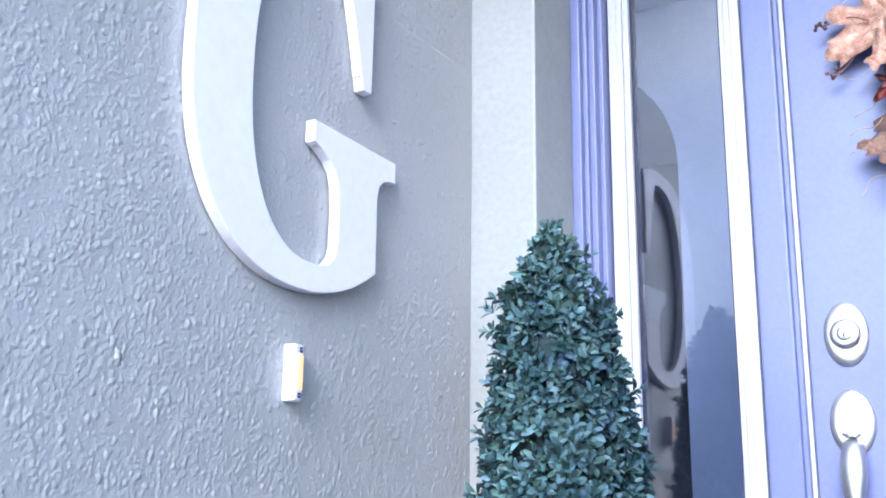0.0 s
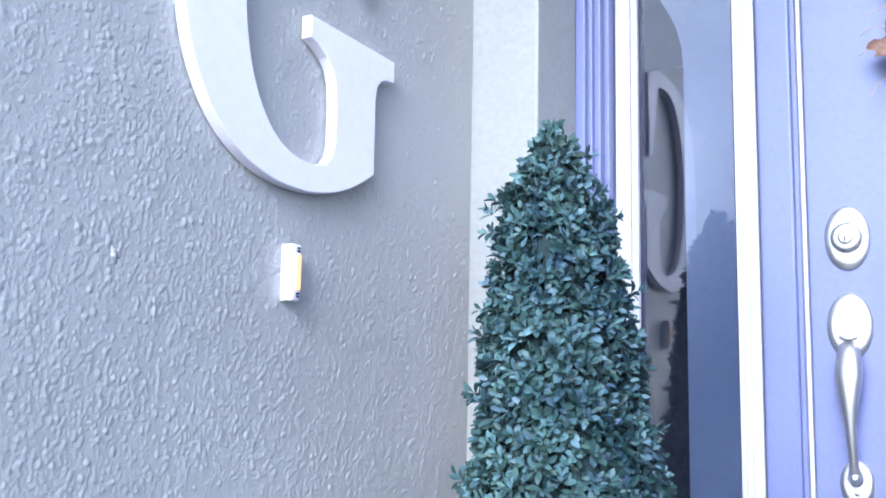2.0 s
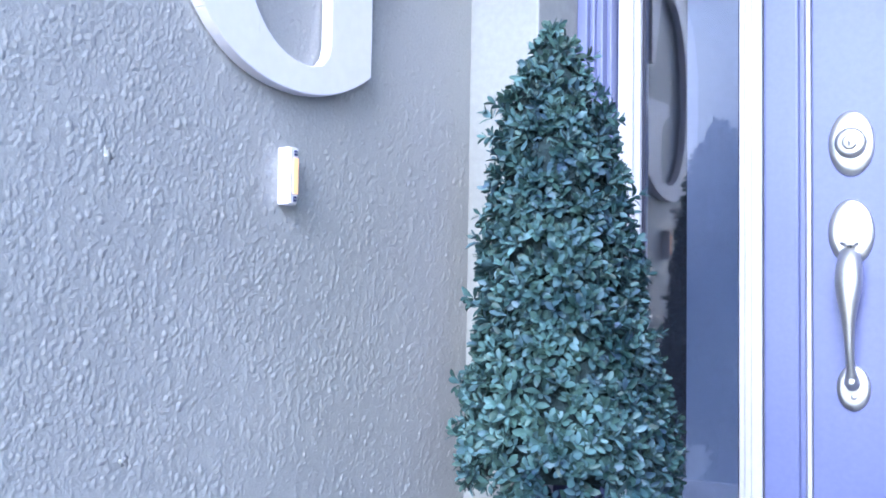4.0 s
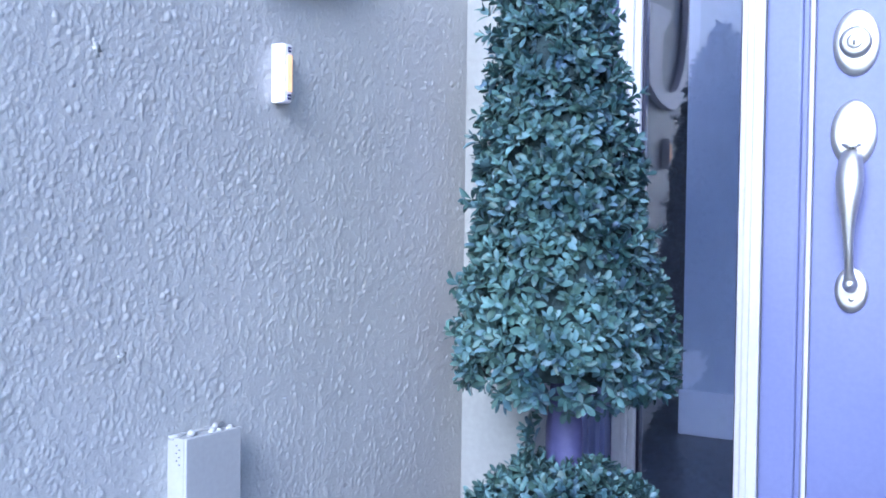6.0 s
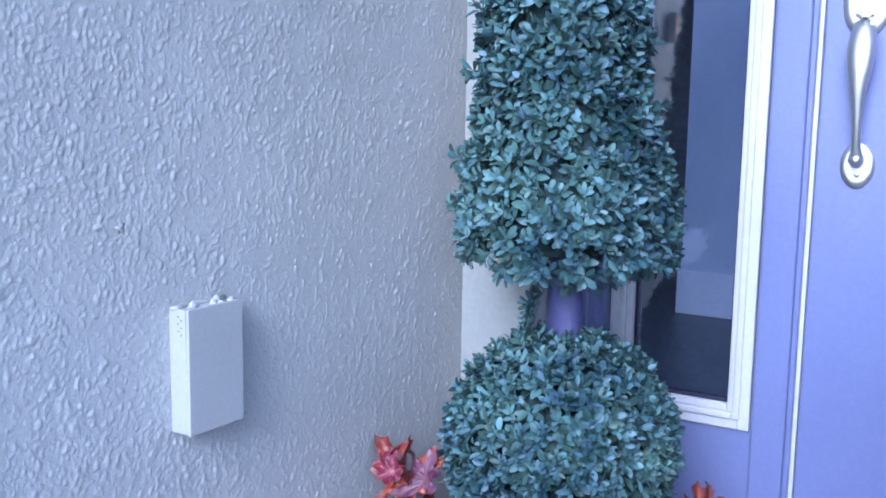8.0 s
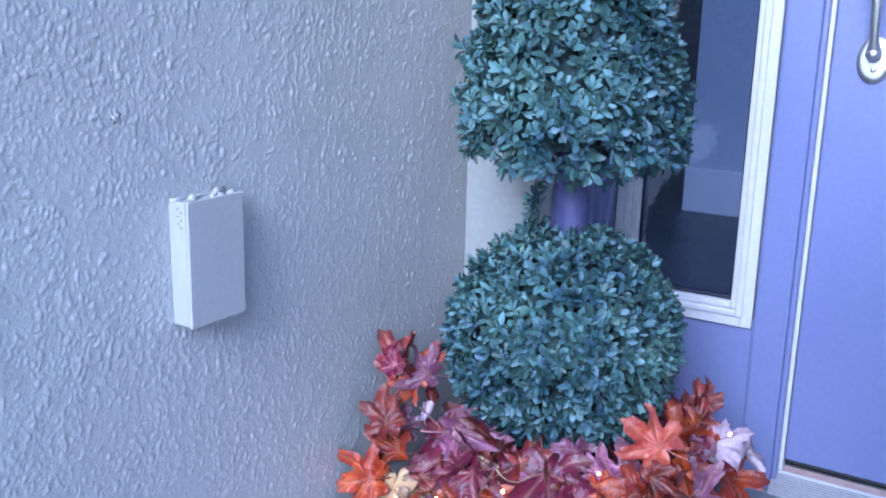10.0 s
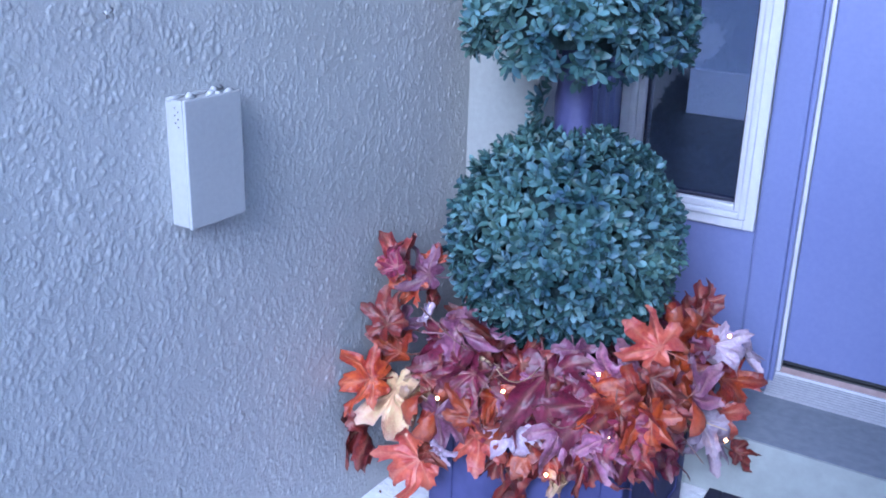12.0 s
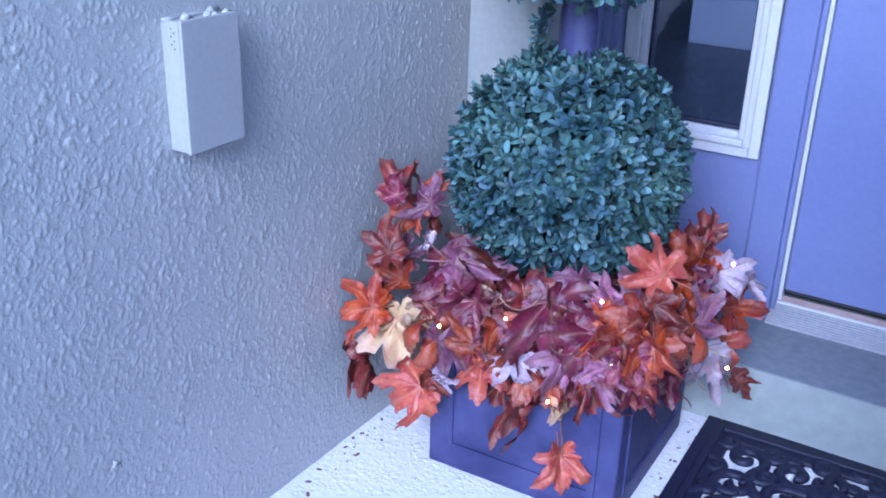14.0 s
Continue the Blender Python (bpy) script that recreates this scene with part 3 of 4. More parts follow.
def foliage(name, sites, seed, leaf_size=(0.0155, 0.0265)):
    """Sprigs of small leaves: sites are (place, outward direction)."""
    r = random.Random(seed)
    verts, faces = [], []
    for place, outward in sites:
        q = Vector(outward).normalized()
        q = (q + Vector((r.gauss(0, 0.28), r.gauss(0, 0.28), r.gauss(0.12, 0.28)))).normalized()
        base = q.to_track_quat("Z", "Y").to_matrix()
        twist = r.uniform(0, 6.28)
        for tier in range(2):
            n = r.choice((4, 5)) if tier else r.choice((3, 4))
            for k in range(n):
                size = r.uniform(*leaf_size) * (0.75 if tier == 0 else 1.0)
                pts, fs = boxwood_leaf(size, size * r.uniform(0.35, 0.47), r.uniform(0.15, 0.65), r.uniform(-0.05, 0.30))
                lift = radians(r.uniform(40, 76) if tier == 0 else r.uniform(16, 52))
                turn = twist + 2 * math.pi * (k + 0.5 * tier) / n + r.uniform(-0.25, 0.25)
                m = base @ Matrix.Rotation(turn, 3, "Z") @ Matrix.Rotation(-lift, 3, "Y") @ Matrix.Rotation(r.uniform(-0.4, 0.4), 3, "X")
                off = Vector(place) + q * (0.008 if tier == 0 else -0.002)
                start = len(verts)
                verts += [off + m @ Vector(p) for p in pts]
                faces += [tuple(start + i for i in f) for f in fs]
    me = bpy.data.meshes.new(name)
    me.from_pydata(verts, [], faces)
    me.materials.append(BOXWOOD)
    me.shade_smooth()
    return me


def cone_radius(f):
    """Radius of the clipped cone at f of its height, from the foot (0) to the tip (1)."""
    steps = ((0.0, 0.146), (0.05, 0.160), (0.12, 0.153), (0.32, 0.122), (0.50, 0.113), (0.68, 0.092), (0.80, 0.077), (0.90, 0.050), (0.97, 0.022), (1.0, 0.004))
    for (a, ra), (b, rb) in zip(steps, steps[1:]):
        if f <= b:
            return ra + (rb - ra) * (f - a) / (b - a)
    return 0.004


CONE0, CONE1 = 0.717, 1.376
BALL = (AX, AY, 0.452)
BR = 0.163


def cone_sites(n, depth, seed):
    r = random.Random(seed)
    out = []
    while len(out) < n:
        f = r.random()
        rad = cone_radius(f)
        if r.random() > rad / 0.168:
            continue
        a = r.uniform(0, 2 * math.pi)
        rad = max(0.0, rad - 0.008 - depth * r.random() + 0.010 * noise.noise(Vector((3 * math.cos(a), 3 * math.sin(a), 9 * f))))
        cx, cy = AX + (TIP[0] - AX) * f, AY + (TIP[1] - AY) * f
        out.append(((cx + rad * math.cos(a), cy + rad * math.sin(a), CONE0 + (CONE1 - CONE0) * f), (math.cos(a), math.sin(a), 0.35 if f > 0.06 else -0.3)))
    return out


def ball_sites(n, depth, seed):
    r = random.Random(seed)
    out = []
    for _ in range(n):
        z = r.uniform(-0.92, 1)
        a = r.uniform(0, 2 * math.pi)
        s = math.sqrt(1 - z * z)
        d = Vector((s * math.cos(a), s * math.sin(a), z))
        rad = BR - 0.004 - depth * r.random() + 0.006 * noise.noise(d * 3)
        out.append((Vector(BALL) + rad * d, d))
    return out


topiary = thing("topiary_tree", "artificial boxwood topiary with a clipped cone over a ball", "topiary", (0.0100, -0.0168, 0.0113))
topiary.scale = (0.988,) * 3
part("trunk", tube([(AX, AY, 0.26), (AX + 0.002, AY, 0.5), (AX - 0.001, AY, 0.66), (AX + 0.001, AY, 0.78), (TIP[0], TIP[1], 1.25)], [0.027, 0.027, 0.026, 0.024, 0.008], 14), BARK, topiary, "dark painted trunk", smooth=True)
core = bmesh.new()
bmesh.ops.create_icosphere(core, subdivisions=3, radius=BR * 0.80, matrix=Matrix.Translation(BALL))
# Dark cores: the shade between the leaves is put into their colour.
CORE_SHADE = material("deep_boxwood_shade", (0.010, 0.024, 0.028), (0.018, 0.038, 0.040), rough=0.9, scale=120, bump=0.8, distance=0.006)
part("ball_core", core, CORE_SHADE, topiary)
part("cone_core", tube([(AX + (TIP[0] - AX) * f, AY + (TIP[1] - AY) * f, CONE0 + 0.02 + (CONE1 - CONE0) * f) for f in (0.0, 0.1, 0.3, 0.5, 0.7, 0.85, 0.95)], [0.10, 0.118, 0.095, 0.082, 0.068, 0.045, 0.012], 20), CORE_SHADE, topiary)
rnd = random.Random(31)
stray = []
for place, outward in cone_sites(60, 0.0, 32):
    d = Vector(outward).normalized()
    stray.append((Vector(place) + d * rnd.uniform(0.002, 0.013), d))
for k, (a, f, reach) in enumerate(((205, 0.80, 0.014), (212, 0.82, 0.006), (200, 0.76, 0.010), (28, 0.93, 0.010), (230, 0.52, 0.008), (20, 0.33, 0.006), (15, 0.62, 0.008), (210, 0.40, 0.008))):
    d = Vector((math.cos(radians(a)), math.sin(radians(a)), 0.25))
    rad = cone_radius(f) + reach
    stray.append(((AX + (TIP[0] - AX) * f + rad * d.x, AY + (TIP[1] - AY) * f + rad * d.y, CONE0 + (CONE1 - CONE0) * f), d))
ball_leaf = new("ball_foliage", foliage("ball_foliage", ball_sites(950, 0.014, 1) + ball_sites(560, 0.03, 2), 3))
cone_leaf = new("cone_foliage", foliage("cone_foliage", cone_sites(1080, 0.016, 4) + cone_sites(700, 0.035, 5) + stray, 6))
neck = []
rnd = random.Random(8)
for _ in range(34):
    a, f = rnd.uniform(0, 6.28), rnd.random()
    rad = rnd.uniform(0.04, 0.14) * (1 - 0.55 * f)
    neck.append(((AX + rad * math.cos(a), AY + rad * math.sin(a), CONE0 + 0.005 - 0.035 * f), (math.cos(a), math.sin(a), -0.5)))
for k in range(10):
    neck.append(((AX - 0.042 + rnd.uniform(-0.012, 0.012), AY - 0.02 + rnd.uniform(-0.015, 0.015), 0.62 + 0.010 * k), (-0.8, -0.4, 0.1)))
neck_leaf = new("neck_foliage", foliage("neck_foliage", neck, 9))
for ob in (ball_leaf, cone_leaf, neck_leaf):
    ob.parent = topiary
    tagged(ob, kind="stuff")


# ---- maple leaves ----
LOBES = ((90, 1.0, 24), (45, 0.92, 22), (-2, 0.70, 21), (135, 0.92, 22), (182, 0.70, 21), (-38, 0.36, 20), (218, 0.36, 20))


def leaf_edge(deg, lobes):
    """How far the blade reaches from its stalk in a direction: pointed lobes with side teeth."""
    best = 0.41
    for ang, ln, w in lobes:
        d = abs((deg - ang + 180) % 360 - 180) / w
        if d < 1.15:
            peak = ln * max(0.0, 1 - 0.50 * d ** 0.95)
            tooth = 0.15 * ln * max(0.0, 1 - abs(d - 0.50) / 0.16)
            best = max(best, peak + tooth)
    gap = abs((deg - 270 + 180) % 360 - 180)
    return best * min(1.0, 0.25 + gap / 42)


def leaf_mesh(name, mat, seed, roll_x, roll_y):
    """A toothed five-lobed fabric leaf, creased along its veins, crumpled and bent, tip towards +y."""
    r = random.Random(seed)
    lobes = [(a + r.uniform(-5, 5), ln * r.uniform(0.88, 1.1), w) for a, ln, w in LOBES]
    n, rings = 96, (0.25, 0.5, 0.75, 0.92, 1.0)
    shift = Vector((r.uniform(0, 50), r.uniform(0, 50), 0))
    verts, vein, rim = [], [], []

    def bent(x, y, groove):
        z = 0.34 * noise.noise(Vector((2.1 * x, 2.1 * y, 0)) + shift) + 0.09 * noise.noise(Vector((6 * x, 6 * y, 3)) + shift) - groove
        y -= 0.3
        if abs(roll_x) > 0.05:
            x, z = (1 / roll_x - z) * math.sin(x * roll_x), 1 / roll_x - (1 / roll_x - z) * math.cos(x * roll_x)
        if abs(roll_y) > 0.05:
            y, z = (1 / roll_y - z) * math.sin(y * roll_y), 1 / roll_y - (1 / roll_y - z) * math.cos(y * roll_y)
        return (x, y, z)

    verts.append(bent(0, 0, 0.02))
    vein.append(1.0)
    rim.append(0.0)
    for f in rings:
        for k in range(n):
            deg = 360 * k / n
            e = leaf_edge(deg, lobes) * f
            near = min(abs((deg - a + 180) % 360 - 180) for a, ln, w in lobes[:5])
            v = math.exp(-(near / (6.5 - 3 * f)) ** 2)
            verts.append(bent(e * math.cos(radians(deg)), e * math.sin(radians(deg)), 0.060 * v * (1 - 0.6 * f)))
            vein.append(v * (1 - 0.5 * f))
            rim.append(max(0.0, f - 0.7) / 0.3)
    faces = [(0, 1 + k, 1 + (k + 1) % n) for k in range(n)]
    for i in range(len(rings) - 1):
        a, b = 1 + i * n, 1 + (i + 1) * n
        faces += [(a + k, b + k, b + (k + 1) % n, a + (k + 1) % n) for k in range(n)]
    base = len(verts)
    stalk = [bent(0, 0, 0.02), bent(0.02, -0.25, 0.06), bent(0.06, -0.55, 0.10)]
    for i, p in enumerate(stalk):
        for k in range(4):
            a = math.pi * k / 2
            verts.append((p[0] + 0.016 * math.cos(a), p[1], p[2] + 0.016 * math.sin(a)))
            vein.append(0.6)
            rim.append(0.6)
    for i in range(2):
        for k in range(4):
            a, b = base + 4 * i, base + 4 * i + 4
            faces.append((a + k, a + (k + 1) % 4, b + (k + 1) % 4, b + k))
    me = bpy.data.meshes.new(name)
    me.from_pydata(verts, [], faces)
    for label, values in (("vein", vein), ("rim", rim)):
        me.attributes.new(label, "FLOAT", "POINT").data.foreach_set("value", values)
    me.materials.append(mat)
    me.shade_smooth()
    return me


garland = thing("leaf_garland", "garland of orange, rust and burgundy fabric maple leaves with fairy lights", "garland")
LEAF_KINDS = {}
for c, paint in enumerate(AUTUMN):
    for v in range(5):
        LEAF_KINDS[c, v] = leaf_mesh("leaf", paint, 20 + 7 * c + v, (0.6, -1.0, 1.6, 2.7, 4.4)[v], (-0.7, 0.9, -1.1, -0.4, -0.9)[v])
GC = Vector((PC[0], PC[1], 0))


def hang_leaf(parent, mesh, place, facing, tip, size):
    """Puts a leaf with its blade's face along facing and its tip towards tip."""
    ob = new("leaf", mesh)
    ob.parent = parent
    z = Vector(facing).normalized()
    y = Vector(tip)
    y = (y - z * y.dot(z)).normalized()
    m = Matrix((y.cross(z), y, z)).transposed().to_4x4()
    ob.matrix_world = Matrix.Translation(place) @ m @ Matrix.Scale(size * 1.52, 4)
    return ob


rnd = random.Random(11)


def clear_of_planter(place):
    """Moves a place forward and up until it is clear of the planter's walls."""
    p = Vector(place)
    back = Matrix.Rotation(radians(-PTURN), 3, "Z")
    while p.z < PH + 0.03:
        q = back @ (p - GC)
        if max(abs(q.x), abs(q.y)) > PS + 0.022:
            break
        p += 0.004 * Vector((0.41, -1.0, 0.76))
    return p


def garland_leaf(x, y, z, size, paint, lean, variant=0, lift=0.55):
    """One leaf of the garland; lean: degrees by which its tip swings from straight down, as seen from outside."""
    out = Vector((x, y, 0)) - GC
    out.z = 0
    out = 0.4 * out.normalized() + 0.6 * Vector((0.42, -0.9, 0))
    out.normalize()
    across = Vector((-out.y, out.x, 0))
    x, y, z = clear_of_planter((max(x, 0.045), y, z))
    tip = math.cos(radians(lean)) * Vector((0, 0, -1)) + math.sin(radians(lean)) * across
    facing = out + Vector((rnd.gauss(0, 0.12), rnd.gauss(0, 0.12), lift + rnd.gauss(0, 0.1)))
    hang_leaf(garland, LEAF_KINDS[paint, variant], (x, y, z), facing, tip, size)


ORANGE, RUST, BURGUNDY, CORAL, MAUVE, CREAM, PLUM = range(7)
# from the wall round the front to the door
garland_leaf(0.060, -0.272, 0.428, 0.043, RUST, -165, 2, 0.5)
garland_leaf(0.055, -0.290, 0.422, 0.028, BURGUNDY, -150, 0, 0.4)
garland_leaf(0.100, -0.248, 0.424, 0.023, ORANGE, 160, 1, 0.5)
garland_leaf(0.085, -0.264, 0.399, 0.038, PLUM, -80, 2, 0.6)
garland_leaf(0.075, -0.274, 0.378, 0.030, ORANGE, -20, 0, 0.6)
garland_leaf(0.100, -0.249, 0.363, 0.025, RUST, 40, 4, 0.5)
garland_leaf(0.058, -0.312, 0.348, 0.043, RUST, -150, 0, 0.4)
garland_leaf(0.075, -0.281, 0.320, 0.029, PLUM, 120, 2, 0.5)
garland_leaf(0.062, -0.309, 0.296, 0.044, ORANGE, -95, 1, 1.2)
garland_leaf(0.048, -0.359, 0.255, 0.048, ORANGE, -70, 0, 0.5)
garland_leaf(0.055, -0.324, 0.265, 0.029, RUST, -120, 2, 0.6)
garland_leaf(0.106, -0.352, 0.226, 0.055, CREAM, 12, 2, 0.35)
garland_leaf(0.144, -0.345, 0.259, 0.029, CREAM, 80, 4, 0.6)
garland_leaf(0.148, -0.320, 0.280, 0.033, RUST, 170, 1, 0.7)
garland_leaf(0.156, -0.290, 0.338, 0.021, BURGUNDY, 120, 0, 0.7)
garland_leaf(0.199, -0.285, 0.331, 0.063, PLUM, 100, 1, 0.9)
garland_leaf(0.111, -0.280, 0.349, 0.020, MAUVE, 170, 4, 0.5)
garland_leaf(0.185, -0.352, 0.224, 0.044, PLUM, 5, 1, 0.35)
garland_leaf(0.234, -0.338, 0.266, 0.050, ORANGE, 175, 0, 0.5)
garland_leaf(0.270, -0.340, 0.274, 0.031, ORANGE, 20, 2, 0.4)
garland_leaf(0.238, -0.345, 0.197, 0.047, CORAL, 5, 1, 0.15)
garland_leaf(0.294, -0.345, 0.241, 0.045, MAUVE, 25, 2, 0.3)
garland_leaf(0.268, -0.342, 0.244, 0.028, MAUVE, -60, 1, 0.4)
garland_leaf(0.133, -0.362, 0.139, 0.052, CORAL, -40, 2, 0.35)
garland_leaf(0.174, -0.355, 0.169, 0.028, CORAL, 60, 4, 0.4)
garland_leaf(0.197, -0.362, 0.188, 0.023, MAUVE, 80, 4, 0.3)
garland_leaf(0.045, -0.356, 0.149, 0.050, RUST, 25, 4, 0.1)
garland_leaf(0.332, -0.325, 0.304, 0.070, BURGUNDY, 10, 0, 0.65)
garland_leaf(0.289, -0.318, 0.262, 0.041, BURGUNDY, -70, 2, 0.5)
garland_leaf(0.378, -0.318, 0.290, 0.039, BURGUNDY, 60, 1, 0.5)
garland_leaf(0.350, -0.290, 0.343, 0.032, PLUM, 5, 1, 0.6)
garland_leaf(0.294, -0.285, 0.314, 0.027, BURGUNDY, -40, 2, 0.8)
garland_leaf(0.283, -0.330, 0.141, 0.054, RUST, -22, 4, 0.05)
garland_leaf(0.257, -0.322, 0.163, 0.028, RUST, -10, 2, 0.2)
garland_leaf(0.362, -0.335, 0.246, 0.040, PLUM, 20, 2, 0.4)
garland_leaf(0.344, -0.335, 0.210, 0.033, RUST, -10, 3, 0.2)
garland_leaf(0.352, -0.328, 0.178, 0.024, CREAM, -15, 4, 0.2)
garland_leaf(0.400, -0.322, 0.204, 0.042, RUST, 15, 2, 0.2)
garland_leaf(0.382, -0.330, 0.221, 0.034, BURGUNDY, -30, 3, 0.3)
garland_leaf(0.416, -0.318, 0.227, 0.031, PLUM, 40, 4, 0.3)
garland_leaf(0.364, -0.318, 0.078, 0.041, CORAL, 0, 0, 0.3)
garland_leaf(0.430, -0.310, 0.315, 0.045, ORANGE, -60, 1, 0.6)
garland_leaf(0.399, -0.315, 0.269, 0.029, ORANGE, -30, 2, 0.4)
garland_leaf(0.401, -0.295, 0.320, 0.026, ORANGE, 170, 0, 0.8)
garland_leaf(0.471, -0.315, 0.286, 0.042, ORANGE, 0, 2, 0.2)
garland_leaf(0.437, -0.310, 0.264, 0.035, BURGUNDY, 20, 1, 0.3)
garland_leaf(0.454, -0.305, 0.229, 0.031, RUST, 10, 3, 0.2)
garland_leaf(0.462, -0.184, 0.175, 0.034, BURGUNDY, 5, 4, 0.1)
garland_leaf(0.432, -0.255, 0.386, 0.048, CORAL, -130, 1, 0.6)
garland_leaf(0.438, -0.162, 0.365, 0.042, ORANGE, 178, 4, 0.3)
garland_leaf(0.452, -0.181, 0.278, 0.059, ORANGE, 3, 4, 0.15)
garland_leaf(0.461, -0.285, 0.334, 0.033, RUST, 10, 2, 0.3)
garland_leaf(0.432, -0.033, 0.349, 0.044, RUST, 165, 0, 0.2)
garland_leaf(0.440, -0.021, 0.366, 0.026, RUST, 140, 2, 0.1)
garland_leaf(0.445, -0.135, 0.329, 0.028, CORAL, 60, 1, 0.5)
garland_leaf(0.470, -0.068, 0.299, 0.040, ORANGE, 40, 2, 0.6)
garland_leaf(0.492, -0.065, 0.313, 0.041, MAUVE, 55, 2, 0.5)
garland_leaf(0.505, 0.015, 0.272, 0.027, MAUVE, 30, 4, 0.3)
garland_leaf(0.488, 0.016, 0.228, 0.048, ORANGE, 80, 1, 0.5)
garland_leaf(0.470, -0.162, 0.293, 0.041, PLUM, 170, 2, 0.5)
garland_leaf(0.470, -0.150, 0.241, 0.030, CREAM, -20, 1, 0.3)
garland_leaf(0.492, -0.032, 0.195, 0.049, CORAL, 70, 1, 0.5)
garland_leaf(0.482, -0.134, 0.203, 0.045, MAUVE, -25, 2, 0.25)
garland_leaf(0.487, -0.052, 0.141, 0.037, MAUVE, 5, 4, 0.1)
garland_leaf(0.508, 0.029, 0.090, 0.030, RUST, 42, 3, 0.1)
# darker filling between and behind
turn = Matrix.Rotation(radians(PTURN), 3, "Z")
for k in range(66):
    a = 2 * math.pi * (k + rnd.uniform(-0.4, 0.4)) / 66
    c, s = math.cos(a), math.sin(a)
    sq = 1 / max(abs(c), abs(s)) ** 0.7
    tier = k % 3
    rad = (PS + (0.012, 0.004, -0.016)[tier] + rnd.uniform(-0.012, 0.006)) * sq
    place = GC + turn @ Vector((c, s, 0)) * rad
    place.z = 0.285 + (-0.060, -0.012, 0.03)[tier] + rnd.uniform(-0.02, 0.02)
    garland_leaf(max(place.x, 0.03), place.y, place.z, rnd.uniform(0.040, 0.056), rnd.choices((ORANGE, RUST, BURGUNDY, PLUM, CORAL), (2, 7, 7, 3, 1))[0], rnd.uniform(-70, 70) + (0, 0, 180)[tier], rnd.randrange(5), rnd.uniform(0.2, 0.9))
vine_pts = []
for k in range(49):
    a = 2 * math.pi * k / 48
    c, s = math.cos(a), math.sin(a)
    sq = 1 / max(abs(c), abs(s)) ** 0.8
    vine_pts.append(GC + Vector((0, 0, 0.306 + 0.010 * math.sin(5 * a))) + (turn @ Vector((c, s, 0))) * (PS - 0.006) * sq)
part("vine", tube(vine_pts, 0.0035, 7), VINE, garland, "tan twisted vine", smooth=True)
part("light_string", tube([p + Vector((0.012 * math.sin(3 * i), 0.012 * math.cos(2 * i), 0.010 * math.sin(2.3 * i))) for i, p in enumerate(vine_pts)], 0.0009, 5), TWIG, garland, "thin fairy light wire")
rnd = random.Random(17)
for k in range(9):
    a = rnd.uniform(3.3, 6.4)
    start = GC + Vector(((PS + 0.01) * math.cos(a), (PS + 0.01) * math.sin(a) * 1.05, rnd.uniform(0.24, 0.36)))
    d = Vector((math.cos(a) * rnd.uniform(0.2, 0.8) + rnd.uniform(-0.7, 0.7), math.sin(a) * rnd.uniform(0.3, 0.9), rnd.uniform(-0.6, 0.6))).normalized()
    bow = Vector((rnd.uniform(-1, 1), rnd.uniform(-1, 0), rnd.uniform(-1, 1)))
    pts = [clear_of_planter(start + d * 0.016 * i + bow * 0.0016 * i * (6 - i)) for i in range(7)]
    part("tendril", tube(pts, rnd.uniform(0.0006, 0.0011), 5), TWIG if k % 3 else VINE, garland, smooth=True)
part("stem", tube([(0.350, -0.312, 0.16), (0.358, -0.314, 0.12), (0.360, -0.313, 0.085)], 0.0012, 5), TWIG, garland)
for place in ((0.082, -0.246, 0.394), (0.185, -0.366, 0.270), (0.281, -0.356, 0.306), (0.394, -0.312, 0.346), (0.502, -0.117, 0.355), (0.348, -0.350, 0.200), (0.516, -0.116, 0.195), (0.423, -0.335, 0.275)):
    bm = bmesh.new()
    bmesh.ops.create_icosphere(bm, subdivisions=2, radius=0.0024, matrix=Matrix.Translation(place))
    part("bulb", bm, BULB, garland, "lit warm fairy bulb", smooth=True)

# ---- door mat ----
mat_thing = thing("door_mat", "black moulded rubber door mat with open scrollwork on the porch floor", "door mat", (0.461, 0.046, 0.0), 2.0)
MW, MD = 0.76, 0.46
for inset, w, thick in ((0.0, 0.022, 0.009), (0.020, 0.013, 0.013), (0.032, 0.020, 0.008)):
    bm = ring_frame(inset, MW - inset, inset, MD - inset, w, 0.0, thick, 0.0025)
    bmesh.ops.transform(bm, matrix=Matrix(((1, 0, 0, 0), (0, 0, -1, 0), (0, 1, 0, 0), (0, 0, 0, 1))), verts=bm.verts)
    for v in bm.verts:
        v.co.y, v.co.z = -abs(v.co.y), abs(v.co.z)
    part("border", bm, RUBBER, mat_thing)


def scroll(cx, cy, r0, turns, start, hand, tail):
    """A flat volute that unrolls into a short tail."""
    pts = []
    n = int(24 * turns)
    for k in range(n + 1):
        f = k / n
        a = radians(start) + hand * 2 * math.pi * turns * f
        r = r0 * (0.12 + 0.88 * f)
        pts.append((cx + r * math.cos(a), cy + r * math.sin(a), 0.0055))
    end = Vector(pts[-1])
    d = (end - Vector(pts[-2])).normalized()
    for k in range(1, 9):
        d = Matrix.Rotation(-hand * 0.20, 3, "Z") @ d
        end = end + d * tail / 8
        pts.append((min(max(end.x, 0.03), MW - 0.03), min(max(end.y, 0.03 - MD), -0.03), 0.0055))
    return pts


rnd = random.Random(3)
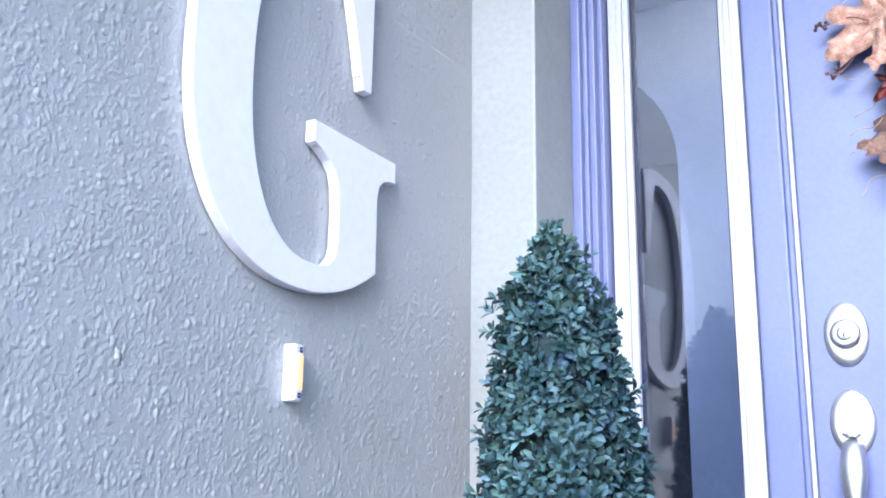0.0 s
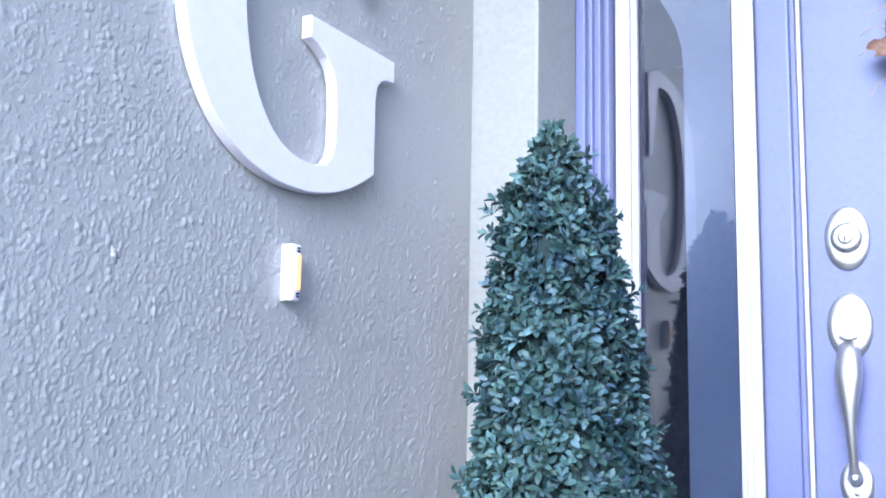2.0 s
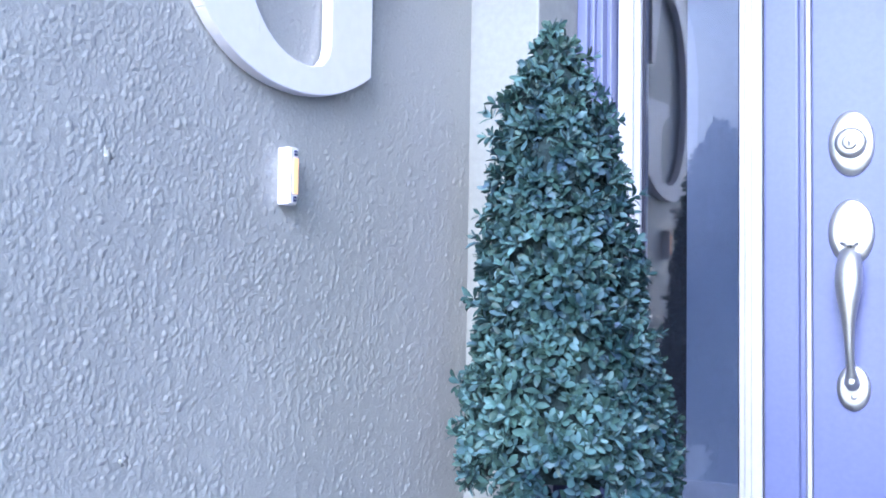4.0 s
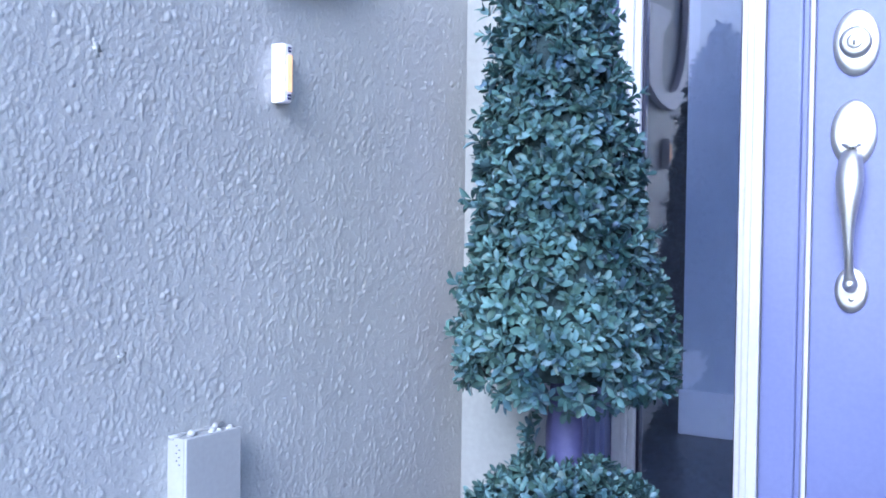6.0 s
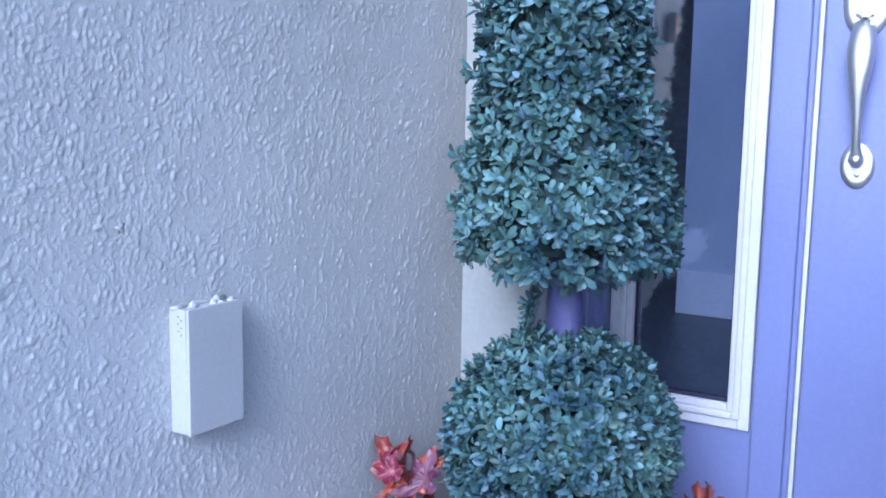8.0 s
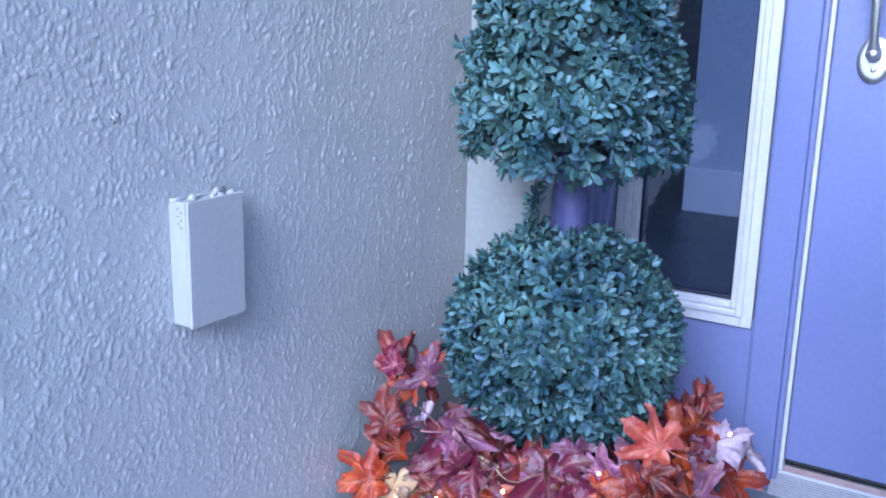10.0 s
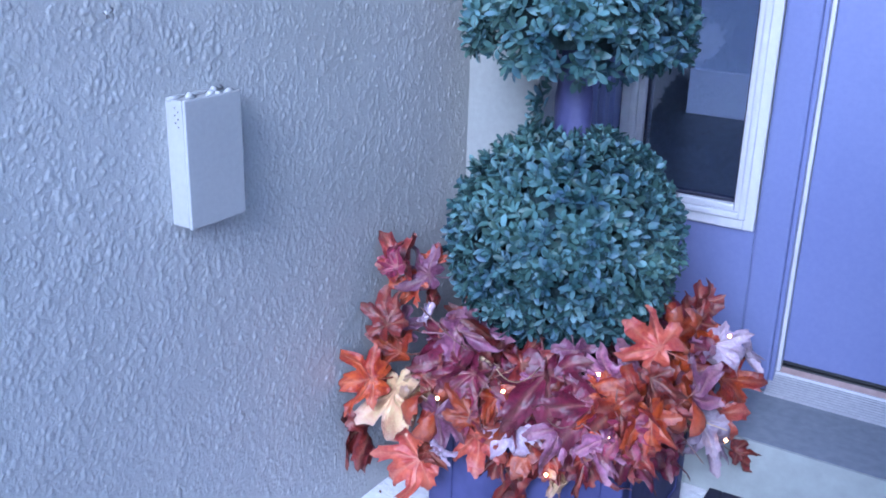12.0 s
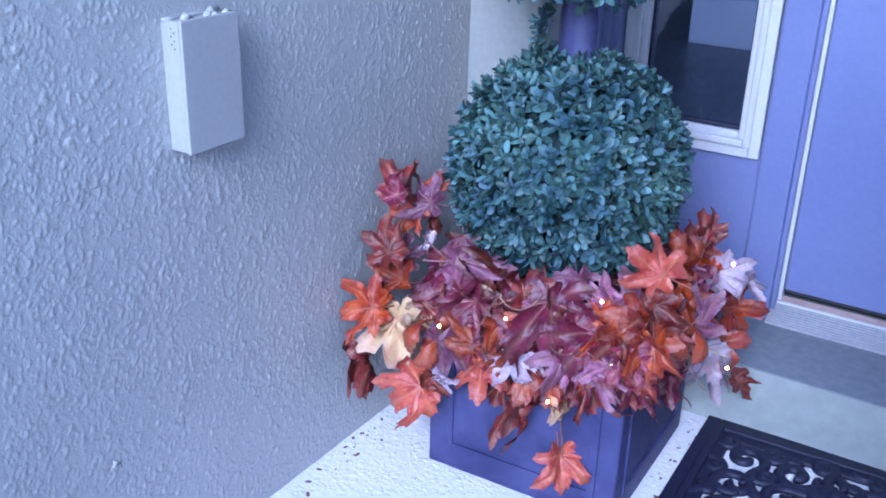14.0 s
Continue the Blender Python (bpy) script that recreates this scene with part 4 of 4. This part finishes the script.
for i in range(9):
    for j in range(5):
        cx, cy = 0.086 + i * 0.0735 + rnd.uniform(-0.004, 0.004), -0.088 - j * 0.0710 + rnd.uniform(-0.004, 0.004)
        hand = 1 if (i + j) % 2 else -1
        start = 90 * ((i * 3 + j * 2) % 4) + rnd.uniform(-25, 25)
        part("scroll", tube(scroll(cx, cy, 0.034, 1.12, start, hand, rnd.uniform(0.05, 0.08)), 0.0092, 7, flat=0.7), RUBBER, mat_thing, smooth=True)
for i in range(10):
    for j in range(6):
        cx, cy = 0.050 + i * 0.0735 + rnd.uniform(-0.005, 0.005), -0.054 - j * 0.0700 + rnd.uniform(-0.005, 0.005)
        part("curl", tube(scroll(cx, cy, 0.0165, 1.35, rnd.uniform(0, 360), 1 if (i + j) % 2 else -1, 0.03), 0.0072, 7, flat=0.85), RUBBER, mat_thing, smooth=True)

# ---- wreath on the door ----
wreath = thing("door_wreath", "autumn wreath of copper maple leaves and berry twigs", "wreath")
WC, WR = Vector((0.875, DOOR_Y - 0.03, 1.70)), 0.20
COPPER = [leaf_mesh("leaf", COPPER_LEAF, 91 + v, 0.5, 0.4) for v in range(3)]
rnd = random.Random(21)
ring = []
for k in range(41):
    a = 2 * math.pi * k / 40
    ring.append(WC + Vector((WR * math.cos(a), 0.006 * math.sin(7 * a), WR * math.sin(a))))
part("twig_ring", tube(ring, 0.014, 8), TWIG, wreath, "ring of dark twigs", smooth=True)
hang_leaf(wreath, COPPER[0], (0.648, DOOR_Y - 0.045, 1.745), (-0.15, -1, 0.15), (-0.8, 0, -0.45), 0.088)
hang_leaf(wreath, COPPER[1], (0.676, DOOR_Y - 0.05, 1.548), (-0.2, -1, 0.5), (-1, 0, -0.15), 0.062)
hang_leaf(wreath, LEAF_KINDS[RUST, 3], (0.676, DOOR_Y - 0.03, 1.63), (-0.4, -1, 0.1), (-0.3, 0, -1), 0.04)
for k in range(30):
    a = 2 * math.pi * k / 30 + rnd.uniform(-0.08, 0.08)
    d = Vector((math.cos(a), 0, math.sin(a)))
    if d.x < -0.75:
        continue
    mesh = COPPER[k % 3] if k % 5 else LEAF_KINDS[RUST, k % 3]
    hang_leaf(wreath, mesh, WC + d * (WR + rnd.uniform(-0.03, 0.01)) + Vector((0, -0.012 - 0.02 * (k % 2), 0)), Vector((0.25 * d.x + rnd.gauss(0, 0.2), -1, 0.25 * d.z + rnd.gauss(0, 0.2))), d + Vector((rnd.gauss(0, 0.3), 0, rnd.gauss(0, 0.3))), rnd.uniform(0.055, 0.075))
for k in range(9):
    start = Vector((0.655, DOOR_Y - 0.03, 1.86 - 0.045 * k))
    d = Vector((-0.85, -0.06, (0.25, -0.15, 0.1, -0.5, -0.2, -0.9, -0.4, -0.1, -0.6)[k])).normalized()
    n = Vector((-d.z, 0, d.x))
    pts = [start + d * ((0.0125 if k in (2, 3) else 0.008) * i) + n * 0.006 * math.sin(0.9 * i + k) for i in range(8)]
    sprig = part("sprig", tube(pts, (0.0014 if k in (2, 3) else 0.0008), 5), TWIG if k in (2, 3) else VINE, wreath, smooth=True)
    if k in (2, 3):
        for i in range(6):
            bm = bmesh.new()
            bmesh.ops.create_icosphere(bm, subdivisions=2, radius=0.0036, matrix=Matrix.Translation(pts[7 - i // 3] + Vector((rnd.uniform(-0.007, 0.007), rnd.uniform(-0.006, 0.006), rnd.uniform(-0.007, 0.007)))))
            part("berry", bm, TWIG, sprig, "small brown berry", smooth=True)

# ---- small marks on the wall and floor ----
side_wall = bpy.data.objects["wall_left"]
rnd = random.Random(41)
for y, z, ry, rz in ((-0.743, 1.121, 0.006, 0.011), (-0.708, 0.798, 0.007, 0.008), (-0.666, 0.211, 0.005, 0.014), (-0.770, 0.205, 0.009, 0.010), (-0.616, 0.141, 0.005, 0.005), (-0.36, 0.10, 0.003, 0.016), (-0.467, 1.522, 0.003, 0.003)):
    bm = bmesh.new()
    bmesh.ops.create_icosphere(bm, subdivisions=3, radius=1.0)
    for v in bm.verts:
        w = 0.8 + 0.9 * noise.noise(v.co * 2.6 + Vector((9 * y, 7 * z, 0)))
        v.co = Vector((v.co.x * 0.0011 * w, y + v.co.y * ry * w, z + v.co.z * rz * w))
    part("stucco_lump", bm, COAT, side_wall, smooth=True)
crumbs = bmesh.new()
for k in range(46):
    if k < 30:
        y = rnd.uniform(-0.62, -0.20)
        x = abs(rnd.gauss(0.015, 0.03)) + 0.006
    else:
        x, y = rnd.uniform(0.445, 0.47), rnd.uniform(-0.26, 0.04)
    s = rnd.uniform(0.0008, 0.0032)
    m = Matrix.Translation((x, y, s * 0.35)) @ Matrix.Rotation(rnd.uniform(0, 6.28), 4, "Z") @ Matrix.Diagonal((s * rnd.uniform(0.8, 2.4), s, s * 0.5, 1))
    bmesh.ops.create_icosphere(crumbs, subdivisions=1, radius=1.0, matrix=m)
tagged(part("debris", crumbs, TWIG, smooth=True), "dark crumbs of leaf litter on the white porch floor", "debris", kind="stuff")
